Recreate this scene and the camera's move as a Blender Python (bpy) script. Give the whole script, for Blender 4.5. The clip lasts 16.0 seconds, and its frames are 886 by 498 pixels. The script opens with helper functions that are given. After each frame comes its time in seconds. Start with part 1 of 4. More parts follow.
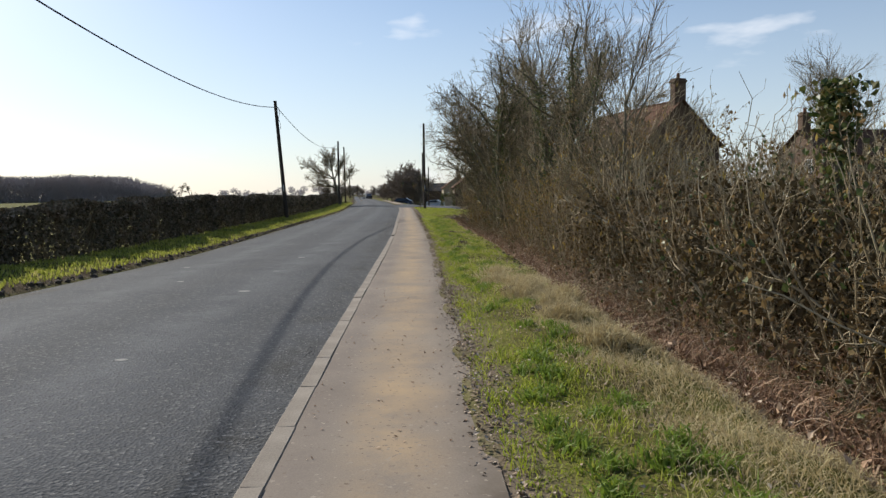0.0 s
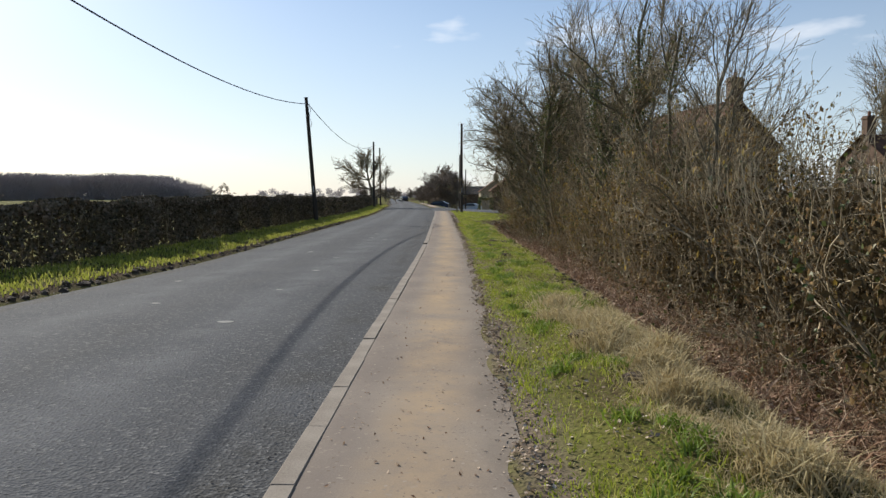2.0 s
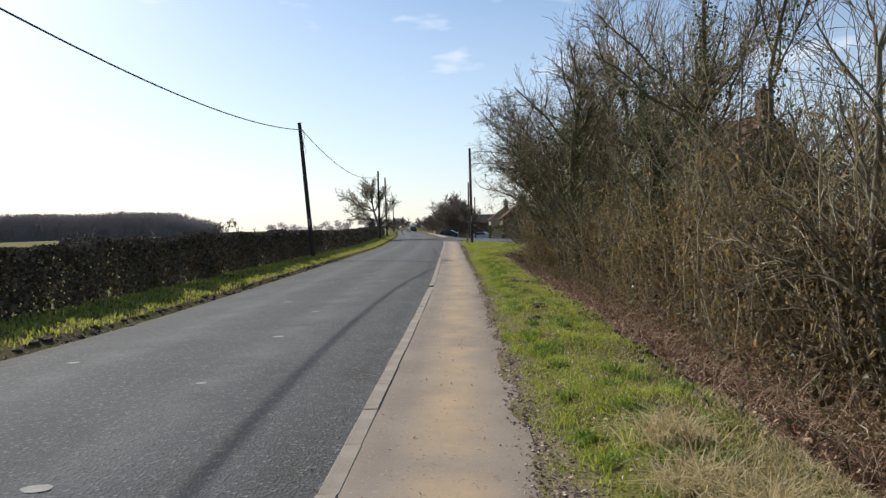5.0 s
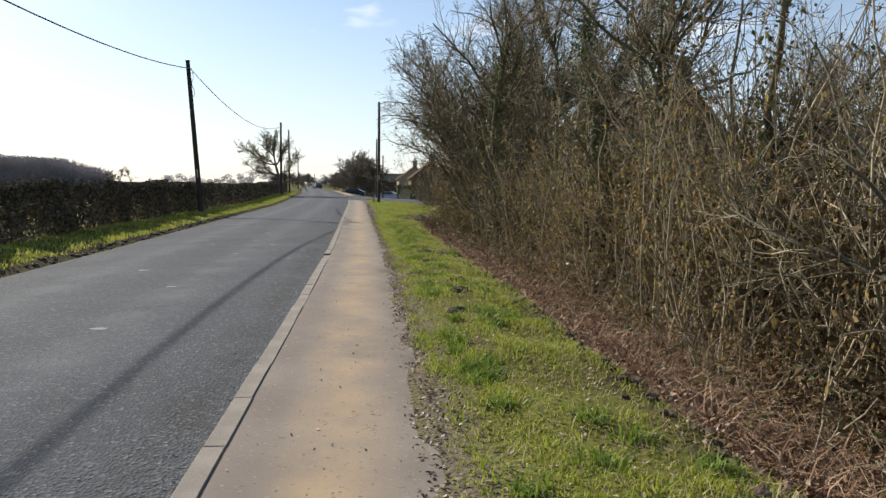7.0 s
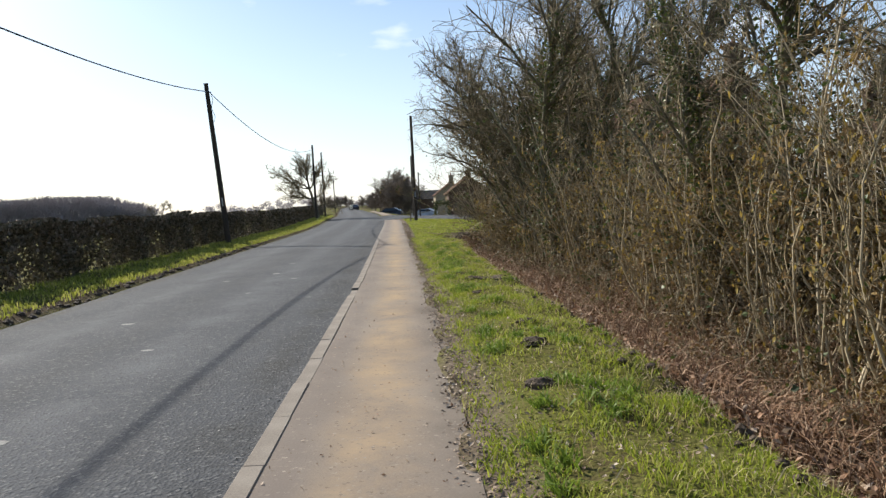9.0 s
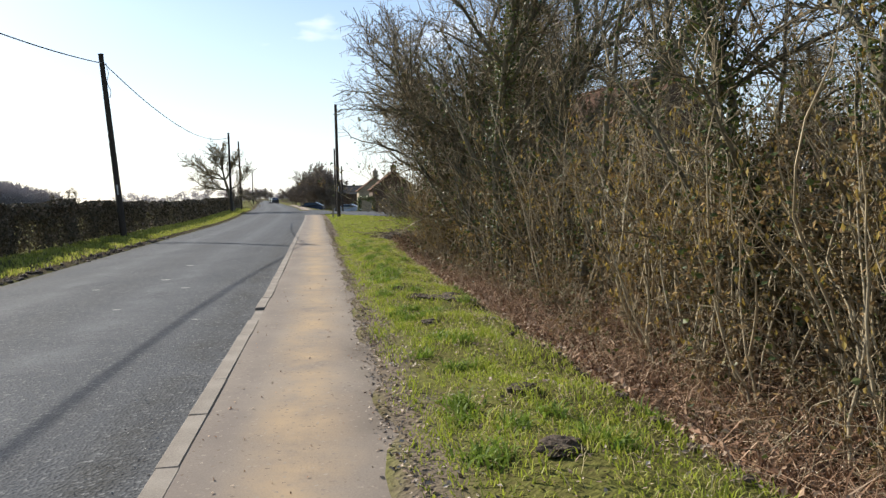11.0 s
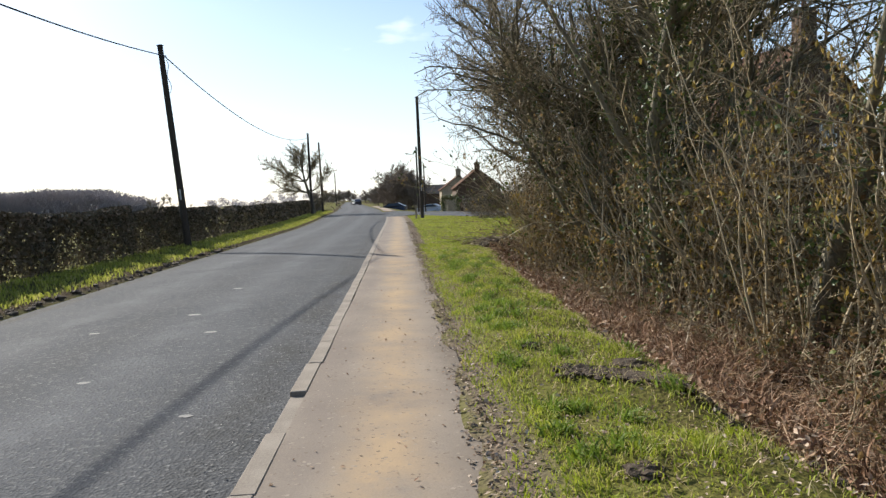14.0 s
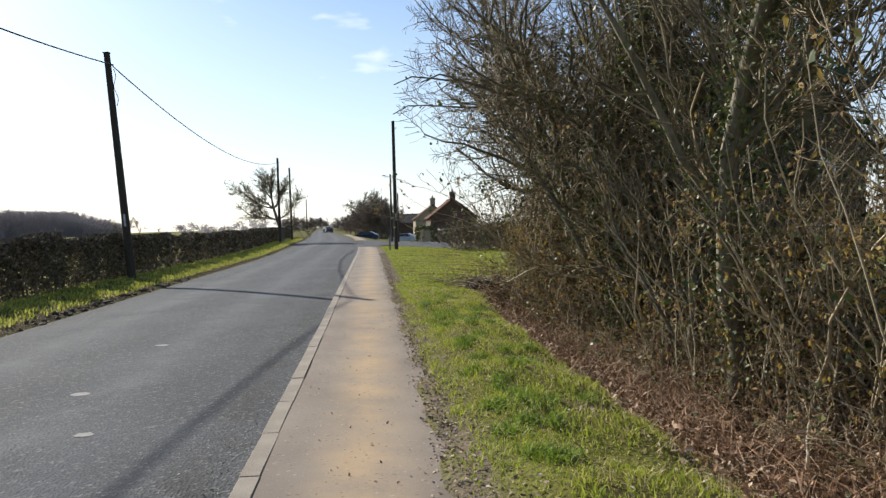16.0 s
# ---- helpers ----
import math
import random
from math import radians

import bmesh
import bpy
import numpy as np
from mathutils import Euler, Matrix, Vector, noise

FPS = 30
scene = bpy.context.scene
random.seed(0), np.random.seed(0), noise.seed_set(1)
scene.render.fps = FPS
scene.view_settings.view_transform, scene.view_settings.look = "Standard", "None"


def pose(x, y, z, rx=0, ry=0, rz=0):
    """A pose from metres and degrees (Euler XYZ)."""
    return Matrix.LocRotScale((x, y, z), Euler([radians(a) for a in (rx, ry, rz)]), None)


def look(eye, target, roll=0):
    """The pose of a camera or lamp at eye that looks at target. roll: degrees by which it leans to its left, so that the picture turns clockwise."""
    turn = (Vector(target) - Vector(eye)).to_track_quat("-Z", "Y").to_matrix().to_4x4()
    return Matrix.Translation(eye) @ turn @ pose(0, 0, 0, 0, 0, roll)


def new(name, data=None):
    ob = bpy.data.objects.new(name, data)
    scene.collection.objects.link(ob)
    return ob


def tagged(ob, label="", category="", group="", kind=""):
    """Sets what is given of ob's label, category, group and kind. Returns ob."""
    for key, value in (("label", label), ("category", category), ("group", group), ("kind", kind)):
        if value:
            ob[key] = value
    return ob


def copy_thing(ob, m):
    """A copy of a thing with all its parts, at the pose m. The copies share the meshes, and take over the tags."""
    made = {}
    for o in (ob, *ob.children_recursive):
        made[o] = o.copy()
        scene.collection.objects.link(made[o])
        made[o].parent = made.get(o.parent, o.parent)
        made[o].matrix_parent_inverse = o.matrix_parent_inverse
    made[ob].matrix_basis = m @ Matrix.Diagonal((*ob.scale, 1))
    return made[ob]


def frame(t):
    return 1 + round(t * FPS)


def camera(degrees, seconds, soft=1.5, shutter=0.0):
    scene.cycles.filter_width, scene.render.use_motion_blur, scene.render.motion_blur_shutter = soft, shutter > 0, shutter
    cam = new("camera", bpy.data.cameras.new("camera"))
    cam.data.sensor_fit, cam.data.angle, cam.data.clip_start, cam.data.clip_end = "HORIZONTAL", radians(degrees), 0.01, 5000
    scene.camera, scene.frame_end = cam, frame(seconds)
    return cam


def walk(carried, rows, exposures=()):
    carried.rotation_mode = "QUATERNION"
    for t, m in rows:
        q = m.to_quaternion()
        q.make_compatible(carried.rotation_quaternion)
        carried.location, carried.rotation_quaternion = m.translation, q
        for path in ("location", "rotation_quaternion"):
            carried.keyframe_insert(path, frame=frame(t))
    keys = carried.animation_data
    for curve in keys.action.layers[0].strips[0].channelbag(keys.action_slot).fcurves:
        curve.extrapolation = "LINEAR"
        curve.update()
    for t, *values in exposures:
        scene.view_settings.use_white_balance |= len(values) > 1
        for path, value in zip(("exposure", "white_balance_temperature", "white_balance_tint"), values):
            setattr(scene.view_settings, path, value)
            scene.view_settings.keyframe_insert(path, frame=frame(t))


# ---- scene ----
cam = camera(62.6, 16.0, soft=1.4)
PATH = [
    (0, (0.008, -0.032, 1.61), (-0.006, 1.962, 1.456), -0.8),
    (0.5, (-0.015, 0.669, 1.605), (-0.06, 2.666, 1.491), -3.3),
    (1, (-0.015, 1.334, 1.609), (-0.054, 3.33, 1.49), -2.4),
    (1.5, (-0.043, 1.981, 1.613), (-0.037, 3.98, 1.558), -3.6),
    (2, (-0.095, 2.695, 1.618), (-0.207, 4.687, 1.473), 0.0),
    (2.5, (-0.132, 3.401, 1.606), (-0.269, 5.391, 1.465), -0.3),
    (3, (-0.21, 4.049, 1.583), (-0.32, 6.044, 1.505), -0.7),
    (3.5, (-0.265, 4.692, 1.59), (-0.341, 6.69, 1.53), -2.0),
    (3.7, (-0.289, 4.957, 1.609), (-0.408, 6.95, 1.491), -3.4),
    (5.8, (-0.307, 7.834, 1.684), (-0.402, 9.832, 1.642), 0.8),
    (6, (-0.301, 8.097, 1.673), (-0.336, 10.095, 1.579), 1.1),
    (6.5, (-0.335, 8.803, 1.652), (-0.324, 10.801, 1.568), 0.4),
    (7, (-0.359, 9.497, 1.656), (-0.242, 11.485, 1.479), 0.7),
    (7.5, (-0.366, 10.193, 1.647), (-0.389, 12.189, 1.518), -1.6),
    (8, (-0.365, 10.864, 1.654), (-0.285, 12.853, 1.459), -0.2),
    (8.5, (-0.397, 11.529, 1.662), (-0.399, 13.518, 1.458), -3.5),
    (8.7, (-0.383, 11.824, 1.63), (-0.388, 13.818, 1.476), -3.3),
    (10.8, (-0.545, 14.788, 1.585), (-0.361, 16.777, 1.485), -0.0),
    (11, (-0.554, 15.096, 1.592), (-0.332, 17.078, 1.442), -1.2),
    (11.2, (-0.546, 15.397, 1.581), (-0.458, 17.386, 1.394), -2.0),
    (11.5, (-0.579, 15.846, 1.605), (-0.537, 17.834, 1.392), -0.6),
    (12, (-0.586, 16.544, 1.587), (-0.437, 18.536, 1.508), -1.2),
    (12.5, (-0.651, 17.207, 1.594), (-0.548, 19.203, 1.516), -0.7),
    (13, (-0.654, 17.906, 1.59), (-0.448, 19.894, 1.5), -1.4),
    (13.5, (-0.694, 18.591, 1.582), (-0.713, 20.588, 1.468), -0.3),
    (14, (-0.743, 19.214, 1.584), (-0.746, 21.209, 1.437), -2.6),
    (14.5, (-0.801, 19.926, 1.589), (-0.902, 21.92, 1.475), -3.3),
    (15, (-0.85, 20.6, 1.61), (-0.793, 22.597, 1.508), -1.6),
    (15.5, (-0.88, 21.30, 1.67), (-0.997, 23.295, 1.592), -1.1),
    (16, (-0.925, 21.965, 1.668), (-0.848, 23.963, 1.598), -1.5),
]
walk(cam, [(t, look(eye, target, roll)) for t, eye, target, roll in PATH],
     exposures=[(0.0, 0.25), (3.0, 0.3), (6.0, 0.42), (8.5, 0.55), (11.0, 0.70), (13.5, 0.72), (14.5, 0.72), (16.0, 0.62)])

# ---- daylight: low spring sun ahead and to the left of the walk ----
SUN_WAY = Vector((-9.0, 10.0, 7.35)).normalized()
sun = new("sun", bpy.data.lights.new("sun", "SUN"))
sun.data.energy, sun.data.angle, sun.data.color = 5.0, radians(0.55), (1.0, 0.94, 0.84)
sun.matrix_world = look(SUN_WAY * 50, (0, 0, 0))
world = bpy.data.worlds.new("sky")
scene.world = world
world.use_nodes = True
wt = world.node_tree
wt.nodes.clear()
sky = wt.nodes.new("ShaderNodeTexSky")
sky.sky_type, sky.sun_disc = "NISHITA", False
sky.sun_elevation, sky.sun_rotation = math.asin(SUN_WAY.z), math.atan2(SUN_WAY.x, SUN_WAY.y)
sky.air_density, sky.dust_density, sky.ozone_density, sky.altitude = 1.0, 0.5, 3.2, 30
coord = wt.nodes.new("ShaderNodeTexCoord")
mapping = wt.nodes.new("ShaderNodeMapping")
mapping.inputs["Scale"].default_value = (1.6, 1.6, 5.0)
cloud = wt.nodes.new("ShaderNodeTexNoise")
cloud.inputs["Scale"].default_value, cloud.inputs["Detail"].default_value, cloud.inputs["Roughness"].default_value = 3.2, 5, 0.5
ramp = wt.nodes.new("ShaderNodeValToRGB")
ramp.color_ramp.elements[0].position, ramp.color_ramp.elements[1].position = 0.60, 0.78
puff = wt.nodes.new("ShaderNodeMix")
puff.data_type = "RGBA"
puff.inputs["B"].default_value = (9.0, 9.2, 9.6, 1)
back = wt.nodes.new("ShaderNodeBackground")
back.inputs["Strength"].default_value = 0.097
wout = wt.nodes.new("ShaderNodeOutputWorld")
wt.links.new(coord.outputs["Generated"], mapping.inputs["Vector"])
wt.links.new(mapping.outputs[0], cloud.inputs["Vector"])
wt.links.new(cloud.outputs["Fac"], ramp.inputs["Fac"])
wt.links.new(ramp.outputs["Color"], puff.inputs["Factor"])
height = wt.nodes.new("ShaderNodeSeparateXYZ")
wt.links.new(coord.outputs["Generated"], height.inputs[0])
thin = wt.nodes.new("ShaderNodeMapRange")
thin.inputs["From Min"].default_value, thin.inputs["From Max"].default_value = 0.0, 0.34
thin.inputs["To Min"].default_value, thin.inputs["To Max"].default_value = 0.58, 0.0
wt.links.new(height.outputs["Z"], thin.inputs["Value"])
haze = wt.nodes.new("ShaderNodeMix")
haze.data_type = "RGBA"
haze.inputs["B"].default_value = (6.6, 7.1, 7.7, 1)
wt.links.new(thin.outputs[0], haze.inputs["Factor"])
wt.links.new(sky.outputs[0], haze.inputs["A"])
wt.links.new(haze.outputs["Result"], puff.inputs["A"])
wt.links.new(puff.outputs["Result"], back.inputs["Color"])
wt.links.new(back.outputs[0], wout.inputs[0])


# ---- materials ----
def rgb(c):
    return (*c, 1.0)


def material(name, colours, scale=6.0, fine=60.0, rough=0.85, bump=0.3, depth=0.02, island=False, through_light=0.0, metal=0.0, spec=0.3, coords="Object", stretch=(1, 1, 1)):
    """A surface whose colour wanders through `colours` by coarse and fine noise, or from piece to piece."""
    m = bpy.data.materials.new(name)
    m.use_nodes = True
    t = m.node_tree
    n, l = t.nodes, t.links
    bsdf = n["Principled BSDF"]
    bsdf.inputs["Roughness"].default_value, bsdf.inputs["Metallic"].default_value = rough, metal
    bsdf.inputs["Specular IOR Level"].default_value = spec
    tc, mp = n.new("ShaderNodeTexCoord"), n.new("ShaderNodeMapping")
    mp.inputs["Scale"].default_value = stretch
    l.new(tc.outputs[coords], mp.inputs["Vector"])
    big, small = n.new("ShaderNodeTexNoise"), n.new("ShaderNodeTexNoise")
    big.inputs["Scale"].default_value, big.inputs["Detail"].default_value = scale, 4
    small.inputs["Scale"].default_value, small.inputs["Detail"].default_value = fine, 3
    for x in (big, small):
        l.new(mp.outputs[0], x.inputs["Vector"])
    mix = n.new("ShaderNodeMath")
    mix.operation = "MULTIPLY_ADD"
    mix.inputs[1].default_value = 0.4
    if island:
        geo = n.new("ShaderNodeNewGeometry")
        spread = n.new("ShaderNodeMath")
        spread.operation = "MULTIPLY"
        spread.inputs[1].default_value = 0.62
        l.new(geo.outputs["Random Per Island"], spread.inputs[0])
        l.new(big.outputs["Fac"], mix.inputs[0])
        l.new(spread.outputs[0], mix.inputs[2])
    else:
        spread = n.new("ShaderNodeMath")
        spread.operation = "MULTIPLY"
        spread.inputs[1].default_value = 0.6
        l.new(big.outputs["Fac"], spread.inputs[0])
        l.new(small.outputs["Fac"], mix.inputs[0])
        l.new(spread.outputs[0], mix.inputs[2])
    cr = n.new("ShaderNodeValToRGB")
    el = cr.color_ramp.elements
    lo, hi = (0.12, 0.88) if island else (0.33, 0.67)
    while len(el) < len(colours):
        el.new(0.5)
    for i, c in enumerate(colours):
        el[i].position = lo + (hi - lo) * i / max(1, len(colours) - 1)
        el[i].color = rgb(c)
    l.new(mix.outputs[0], cr.inputs["Fac"])
    l.new(cr.outputs["Color"], bsdf.inputs["Base Color"])
    if bump:
        b = n.new("ShaderNodeBump")
        b.inputs["Strength"].default_value, b.inputs["Distance"].default_value = bump, depth
        l.new(small.outputs["Fac"], b.inputs["Height"])
        l.new(b.outputs[0], bsdf.inputs["Normal"])
    if through_light:
        tr, ms = n.new("ShaderNodeBsdfTranslucent"), n.new("ShaderNodeMixShader")
        ms.inputs[0].default_value = through_light
        l.new(cr.outputs["Color"], tr.inputs["Color"])
        l.new(bsdf.outputs[0], ms.inputs[1])
        l.new(tr.outputs[0], ms.inputs[2])
        l.new(ms.outputs[0], n["Material Output"].inputs["Surface"])
    return m


def across(m, stops, soft_noise=0.25, uvname="run", blotchy=True):
    """Overlay bands that run along a strip: stops of (offset in metres, colour, strength) over the base colour."""
    t = m.node_tree
    n, l = t.nodes, t.links
    bsdf = n["Principled BSDF"]
    uv = n.new("ShaderNodeUVMap")
    uv.uv_map = uvname
    sep = n.new("ShaderNodeSeparateXYZ")
    l.new(uv.outputs[0], sep.inputs[0])
    wob = n.new("ShaderNodeTexNoise")
    wob.inputs["Scale"].default_value, wob.inputs["Detail"].default_value = 1.3, 5
    l.new(uv.outputs[0], wob.inputs["Vector"])
    off = n.new("ShaderNodeMath")
    off.operation = "MULTIPLY_ADD"
    off.inputs[1].default_value = soft_noise * 2
    l.new(wob.outputs["Fac"], off.inputs[0])
    l.new(sep.outputs["X"], off.inputs[2])
    src = bsdf.inputs["Base Color"].links[0].from_socket
    for centre, half, colour, strength in stops:
        d = n.new("ShaderNodeMath")
        d.operation = "SUBTRACT"
        d.inputs[1].default_value = centre + soft_noise
        l.new(off.outputs[0], d.inputs[0])
        a = n.new("ShaderNodeMath")
        a.operation = "ABSOLUTE"
        l.new(d.outputs[0], a.inputs[0])
        r = n.new("ShaderNodeMapRange")
        r.interpolation_type = "SMOOTHSTEP"
        r.inputs["From Min"].default_value, r.inputs["From Max"].default_value = half, 0.0
        r.inputs["To Min"].default_value, r.inputs["To Max"].default_value = 0.0, strength
        l.new(a.outputs[0], r.inputs["Value"])
        blot = n.new("ShaderNodeTexNoise")
        blot.inputs["Scale"].default_value, blot.inputs["Detail"].default_value, blot.inputs["Roughness"].default_value = 1.1, 9, 0.68
        l.new(uv.outputs[0], blot.inputs["Vector"])
        br = n.new("ShaderNodeMapRange")
        br.inputs["From Min"].default_value, br.inputs["From Max"].default_value = 0.35, 0.62
        l.new(blot.outputs["Fac"], br.inputs["Value"])
        mul = n.new("ShaderNodeMath")
        mul.operation = "MULTIPLY"
        l.new(r.outputs[0], mul.inputs[0])
        if blotchy:
            l.new(br.outputs[0], mul.inputs[1])
        else:
            mul.inputs[1].default_value = 1.0
        mx = n.new("ShaderNodeMix")
        mx.data_type = "RGBA"
        mx.inputs["B"].default_value = rgb(colour)
        l.new(mul.outputs[0], mx.inputs["Factor"])
        l.new(src, mx.inputs["A"])
        src = mx.outputs["Result"]
    l.new(src, bsdf.inputs["Base Color"])
    return m


def chips(m, colours, scale, amount, relief=0.55):
    """Scattered single stones of other tones, by voronoi cells, for asphalt and gravel."""
    t = m.node_tree
    n, l = t.nodes, t.links
    bsdf = n["Principled BSDF"]
    src = bsdf.inputs["Base Color"].links[0].from_socket
    tc = n.new("ShaderNodeTexCoord")
    vo = n.new("ShaderNodeTexVoronoi")
    vo.inputs["Scale"].default_value = scale
    l.new(tc.outputs["Object"], vo.inputs["Vector"])
    sep = n.new("ShaderNodeSeparateColor")
    l.new(vo.outputs["Color"], sep.inputs[0])
    r = n.new("ShaderNodeMapRange")
    r.inputs["From Min"].default_value, r.inputs["From Max"].default_value = 1.0 - amount, 1.0
    l.new(sep.outputs[0], r.inputs["Value"])
    cr = n.new("ShaderNodeValToRGB")
    cr.color_ramp.elements[0].color, cr.color_ramp.elements[1].color = rgb(colours[0]), rgb(colours[1])
    l.new(sep.outputs[1], cr.inputs["Fac"])
    mx = n.new("ShaderNodeMix")
    mx.data_type = "RGBA"
    l.new(r.outputs[0], mx.inputs["Factor"])
    l.new(src, mx.inputs["A"])
    l.new(cr.outputs["Color"], mx.inputs["B"])
    l.new(mx.outputs["Result"], bsdf.inputs["Base Color"])
    b = n.new("ShaderNodeBump")
    b.inputs["Strength"].default_value, b.inputs["Distance"].default_value = relief, 0.012
    l.new(vo.outputs["Distance"], b.inputs["Height"])
    if bsdf.inputs["Normal"].links:
        l.new(bsdf.inputs["Normal"].links[0].from_socket, b.inputs["Normal"])
    l.new(b.outputs[0], bsdf.inputs["Normal"])
    return m


M = {}
M["asphalt"] = chips(across(material("road_asphalt", [(0.060, 0.064, 0.070), (0.080, 0.084, 0.090), (0.10, 0.104, 0.11)], 0.5, 90, 0.92, 0.35, 0.008, spec=0.1),
                     [(-0.30, 0.42, (0.05, 0.048, 0.042), 0.75), (-2.65, 0.55, (0.07, 0.071, 0.073), 0.8), (-1.75, 0.55, (0.135, 0.138, 0.144), 0.85), (-3.75, 0.65, (0.135, 0.138, 0.144), 0.8), (-0.9, 0.35, (0.065, 0.066, 0.068), 0.7), (-5.28, 0.35, (0.07, 0.06, 0.045), 0.8)], 0.12),
                     [(0.06, 0.062, 0.065), (0.19, 0.19, 0.185)], 44, 0.40, 0.75)
M["path"] = chips(across(material("path_asphalt", [(0.20, 0.165, 0.135), (0.25, 0.21, 0.17), (0.30, 0.255, 0.205)], 0.9, 110, 0.95, 0.15, 0.004, spec=0.1),
                  [(0.72, 0.42, (0.41, 0.30, 0.185), 1.0), (0.25, 0.22, (0.20, 0.165, 0.14), 0.7), (1.3, 0.34, (0.13, 0.105, 0.08), 0.95)], 0.16),
                  [(0.16, 0.12, 0.09), (0.36, 0.31, 0.25)], 60, 0.10, 0.08)
M["grit"] = material("road_grit", [(0.10, 0.095, 0.09), (0.20, 0.19, 0.18), (0.40, 0.38, 0.35)], 2, 30, 0.9, 0, island=True)
M["kerb"] = material("kerb_concrete", [(0.16, 0.13, 0.10), (0.235, 0.20, 0.16), (0.30, 0.26, 0.21)], 3.0, 120, 0.9, 0.35, 0.006)
M["ground"] = across(material("rough_ground", [(0.085, 0.065, 0.035), (0.12, 0.115, 0.035), (0.16, 0.165, 0.045)], 1.2, 24, 0.97, 0.6, 0.04, spec=0.02),
                     [(1.36, 0.32, (0.17, 0.135, 0.10), 1.0), (4.6, 1.9, (0.09, 0.055, 0.032), 1.0), (-5.75, 0.4, (0.09, 0.065, 0.04), 1.0)], 0.2, blotchy=False)
M["soil"] = material("dark_soil", [(0.04, 0.028, 0.019), (0.075, 0.055, 0.037), (0.12, 0.09, 0.06)], 4, 40, 0.95, 0.7, 0.03)
M["grass"] = material("grass_blade", [(0.13, 0.165, 0.020), (0.25, 0.305, 0.030), (0.36, 0.405, 0.05), (0.45, 0.39, 0.15)], 0.9, 20, 0.6, 0, island=True, through_light=0.4)
M["pale_bark"] = material("pale_dead_wood", [(0.28, 0.22, 0.15), (0.42, 0.35, 0.26), (0.55, 0.48, 0.38)], 4, 40, 0.85, 0.3, 0.004)
M["fleck"] = material("worn_road_fleck", [(0.20, 0.195, 0.18), (0.32, 0.31, 0.29)], 8, 60, 0.9, 0.2, 0.004)
M["weed"] = material("weed_leaf", [(0.09, 0.135, 0.02), (0.16, 0.235, 0.032), (0.25, 0.33, 0.05)], 1.5, 20, 0.6, 0, island=True, through_light=0.35)
M["bank_grass"] = material("bank_grass_blade", [(0.18, 0.18, 0.035), (0.28, 0.31, 0.05), (0.38, 0.40, 0.075), (0.46, 0.40, 0.16)], 0.6, 20, 0.7, 0, island=True, through_light=0.4)
M["straw"] = material("dry_grass", [(0.30, 0.23, 0.11), (0.47, 0.38, 0.20), (0.62, 0.53, 0.31)], 1.2, 20, 0.7, 0, island=True, through_light=0.3)
M["litter"] = material("leaf_litter", [(0.10, 0.052, 0.03), (0.28, 0.155, 0.09), (0.43, 0.29, 0.185), (0.58, 0.47, 0.36)], 1.5, 20, 0.75, 0, island=True, through_light=0.15)
M["edge"] = material("edge_scraps", [(0.12, 0.085, 0.06), (0.25, 0.18, 0.125), (0.40, 0.31, 0.23), (0.57, 0.49, 0.40)], 1.5, 20, 0.85, 0, island=True, spec=0.1)
M["cane"] = material("dead_cane", [(0.08, 0.042, 0.025), (0.18, 0.10, 0.056), (0.31, 0.20, 0.12), (0.54, 0.44, 0.32)], 1.4, 30, 0.75, 0, island=True)
M["bracken"] = material("dead_bracken", [(0.06, 0.032, 0.018), (0.18, 0.098, 0.052), (0.33, 0.20, 0.12), (0.50, 0.37, 0.25)], 1.4, 30, 0.8, 0, island=True)
M["bark"] = material("tree_bark", [(0.07, 0.06, 0.043), (0.135, 0.118, 0.08), (0.22, 0.20, 0.14)], 3, 40, 0.9, 0.7, 0.02, stretch=(1, 1, 0.3))
M["stem"] = material("hazel_stem", [(0.13, 0.10, 0.06), (0.32, 0.258, 0.16), (0.57, 0.485, 0.34)], 1.1, 30, 0.7, 0, island=True)
M["twig"] = material("fine_twig", [(0.07, 0.055, 0.032), (0.19, 0.15, 0.088), (0.42, 0.34, 0.21)], 1.4, 30, 0.75, 0, island=True)
M["ivy"] = material("ivy_leaf", [(0.022, 0.038, 0.010), (0.05, 0.078, 0.018), (0.115, 0.135, 0.035), (0.21, 0.16, 0.06)], 2.0, 20, 0.5, 0, island=True, through_light=0.2, spec=0.35)
M["catkin"] = material("hazel_catkin", [(0.20, 0.14, 0.04), (0.36, 0.26, 0.06), (0.46, 0.33, 0.10)], 2.0, 20, 0.7, 0, island=True, through_light=0.35)
M["dead_leaf"] = material("withered_leaf", [(0.06, 0.04, 0.022), (0.14, 0.09, 0.042), (0.26, 0.17, 0.075), (0.40, 0.28, 0.12)], 1.2, 20, 0.8, 0, island=True, through_light=0.25, spec=0.1)
# dark brown for filler leaves that stand in for shade inside the bushes
M["shade_leaf"] = material("inner_shade_leaf", [(0.04, 0.03, 0.018), (0.085, 0.065, 0.033), (0.16, 0.11, 0.055)], 1.2, 20, 0.9, 0, island=True, through_light=0.1, spec=0.05)
M["hedge_leaf"] = material("hedge_leaf", [(0.06, 0.054, 0.036), (0.11, 0.094, 0.062), (0.18, 0.145, 0.10), (0.31, 0.235, 0.175)], 1.2, 20, 0.95, 0, island=True, spec=0.02)
M["pole"] = material("creosoted_pole", [(0.022, 0.017, 0.013), (0.045, 0.035, 0.026), (0.075, 0.06, 0.045)], 2, 50, 0.85, 0.5, 0.01, stretch=(1, 1, 0.1))
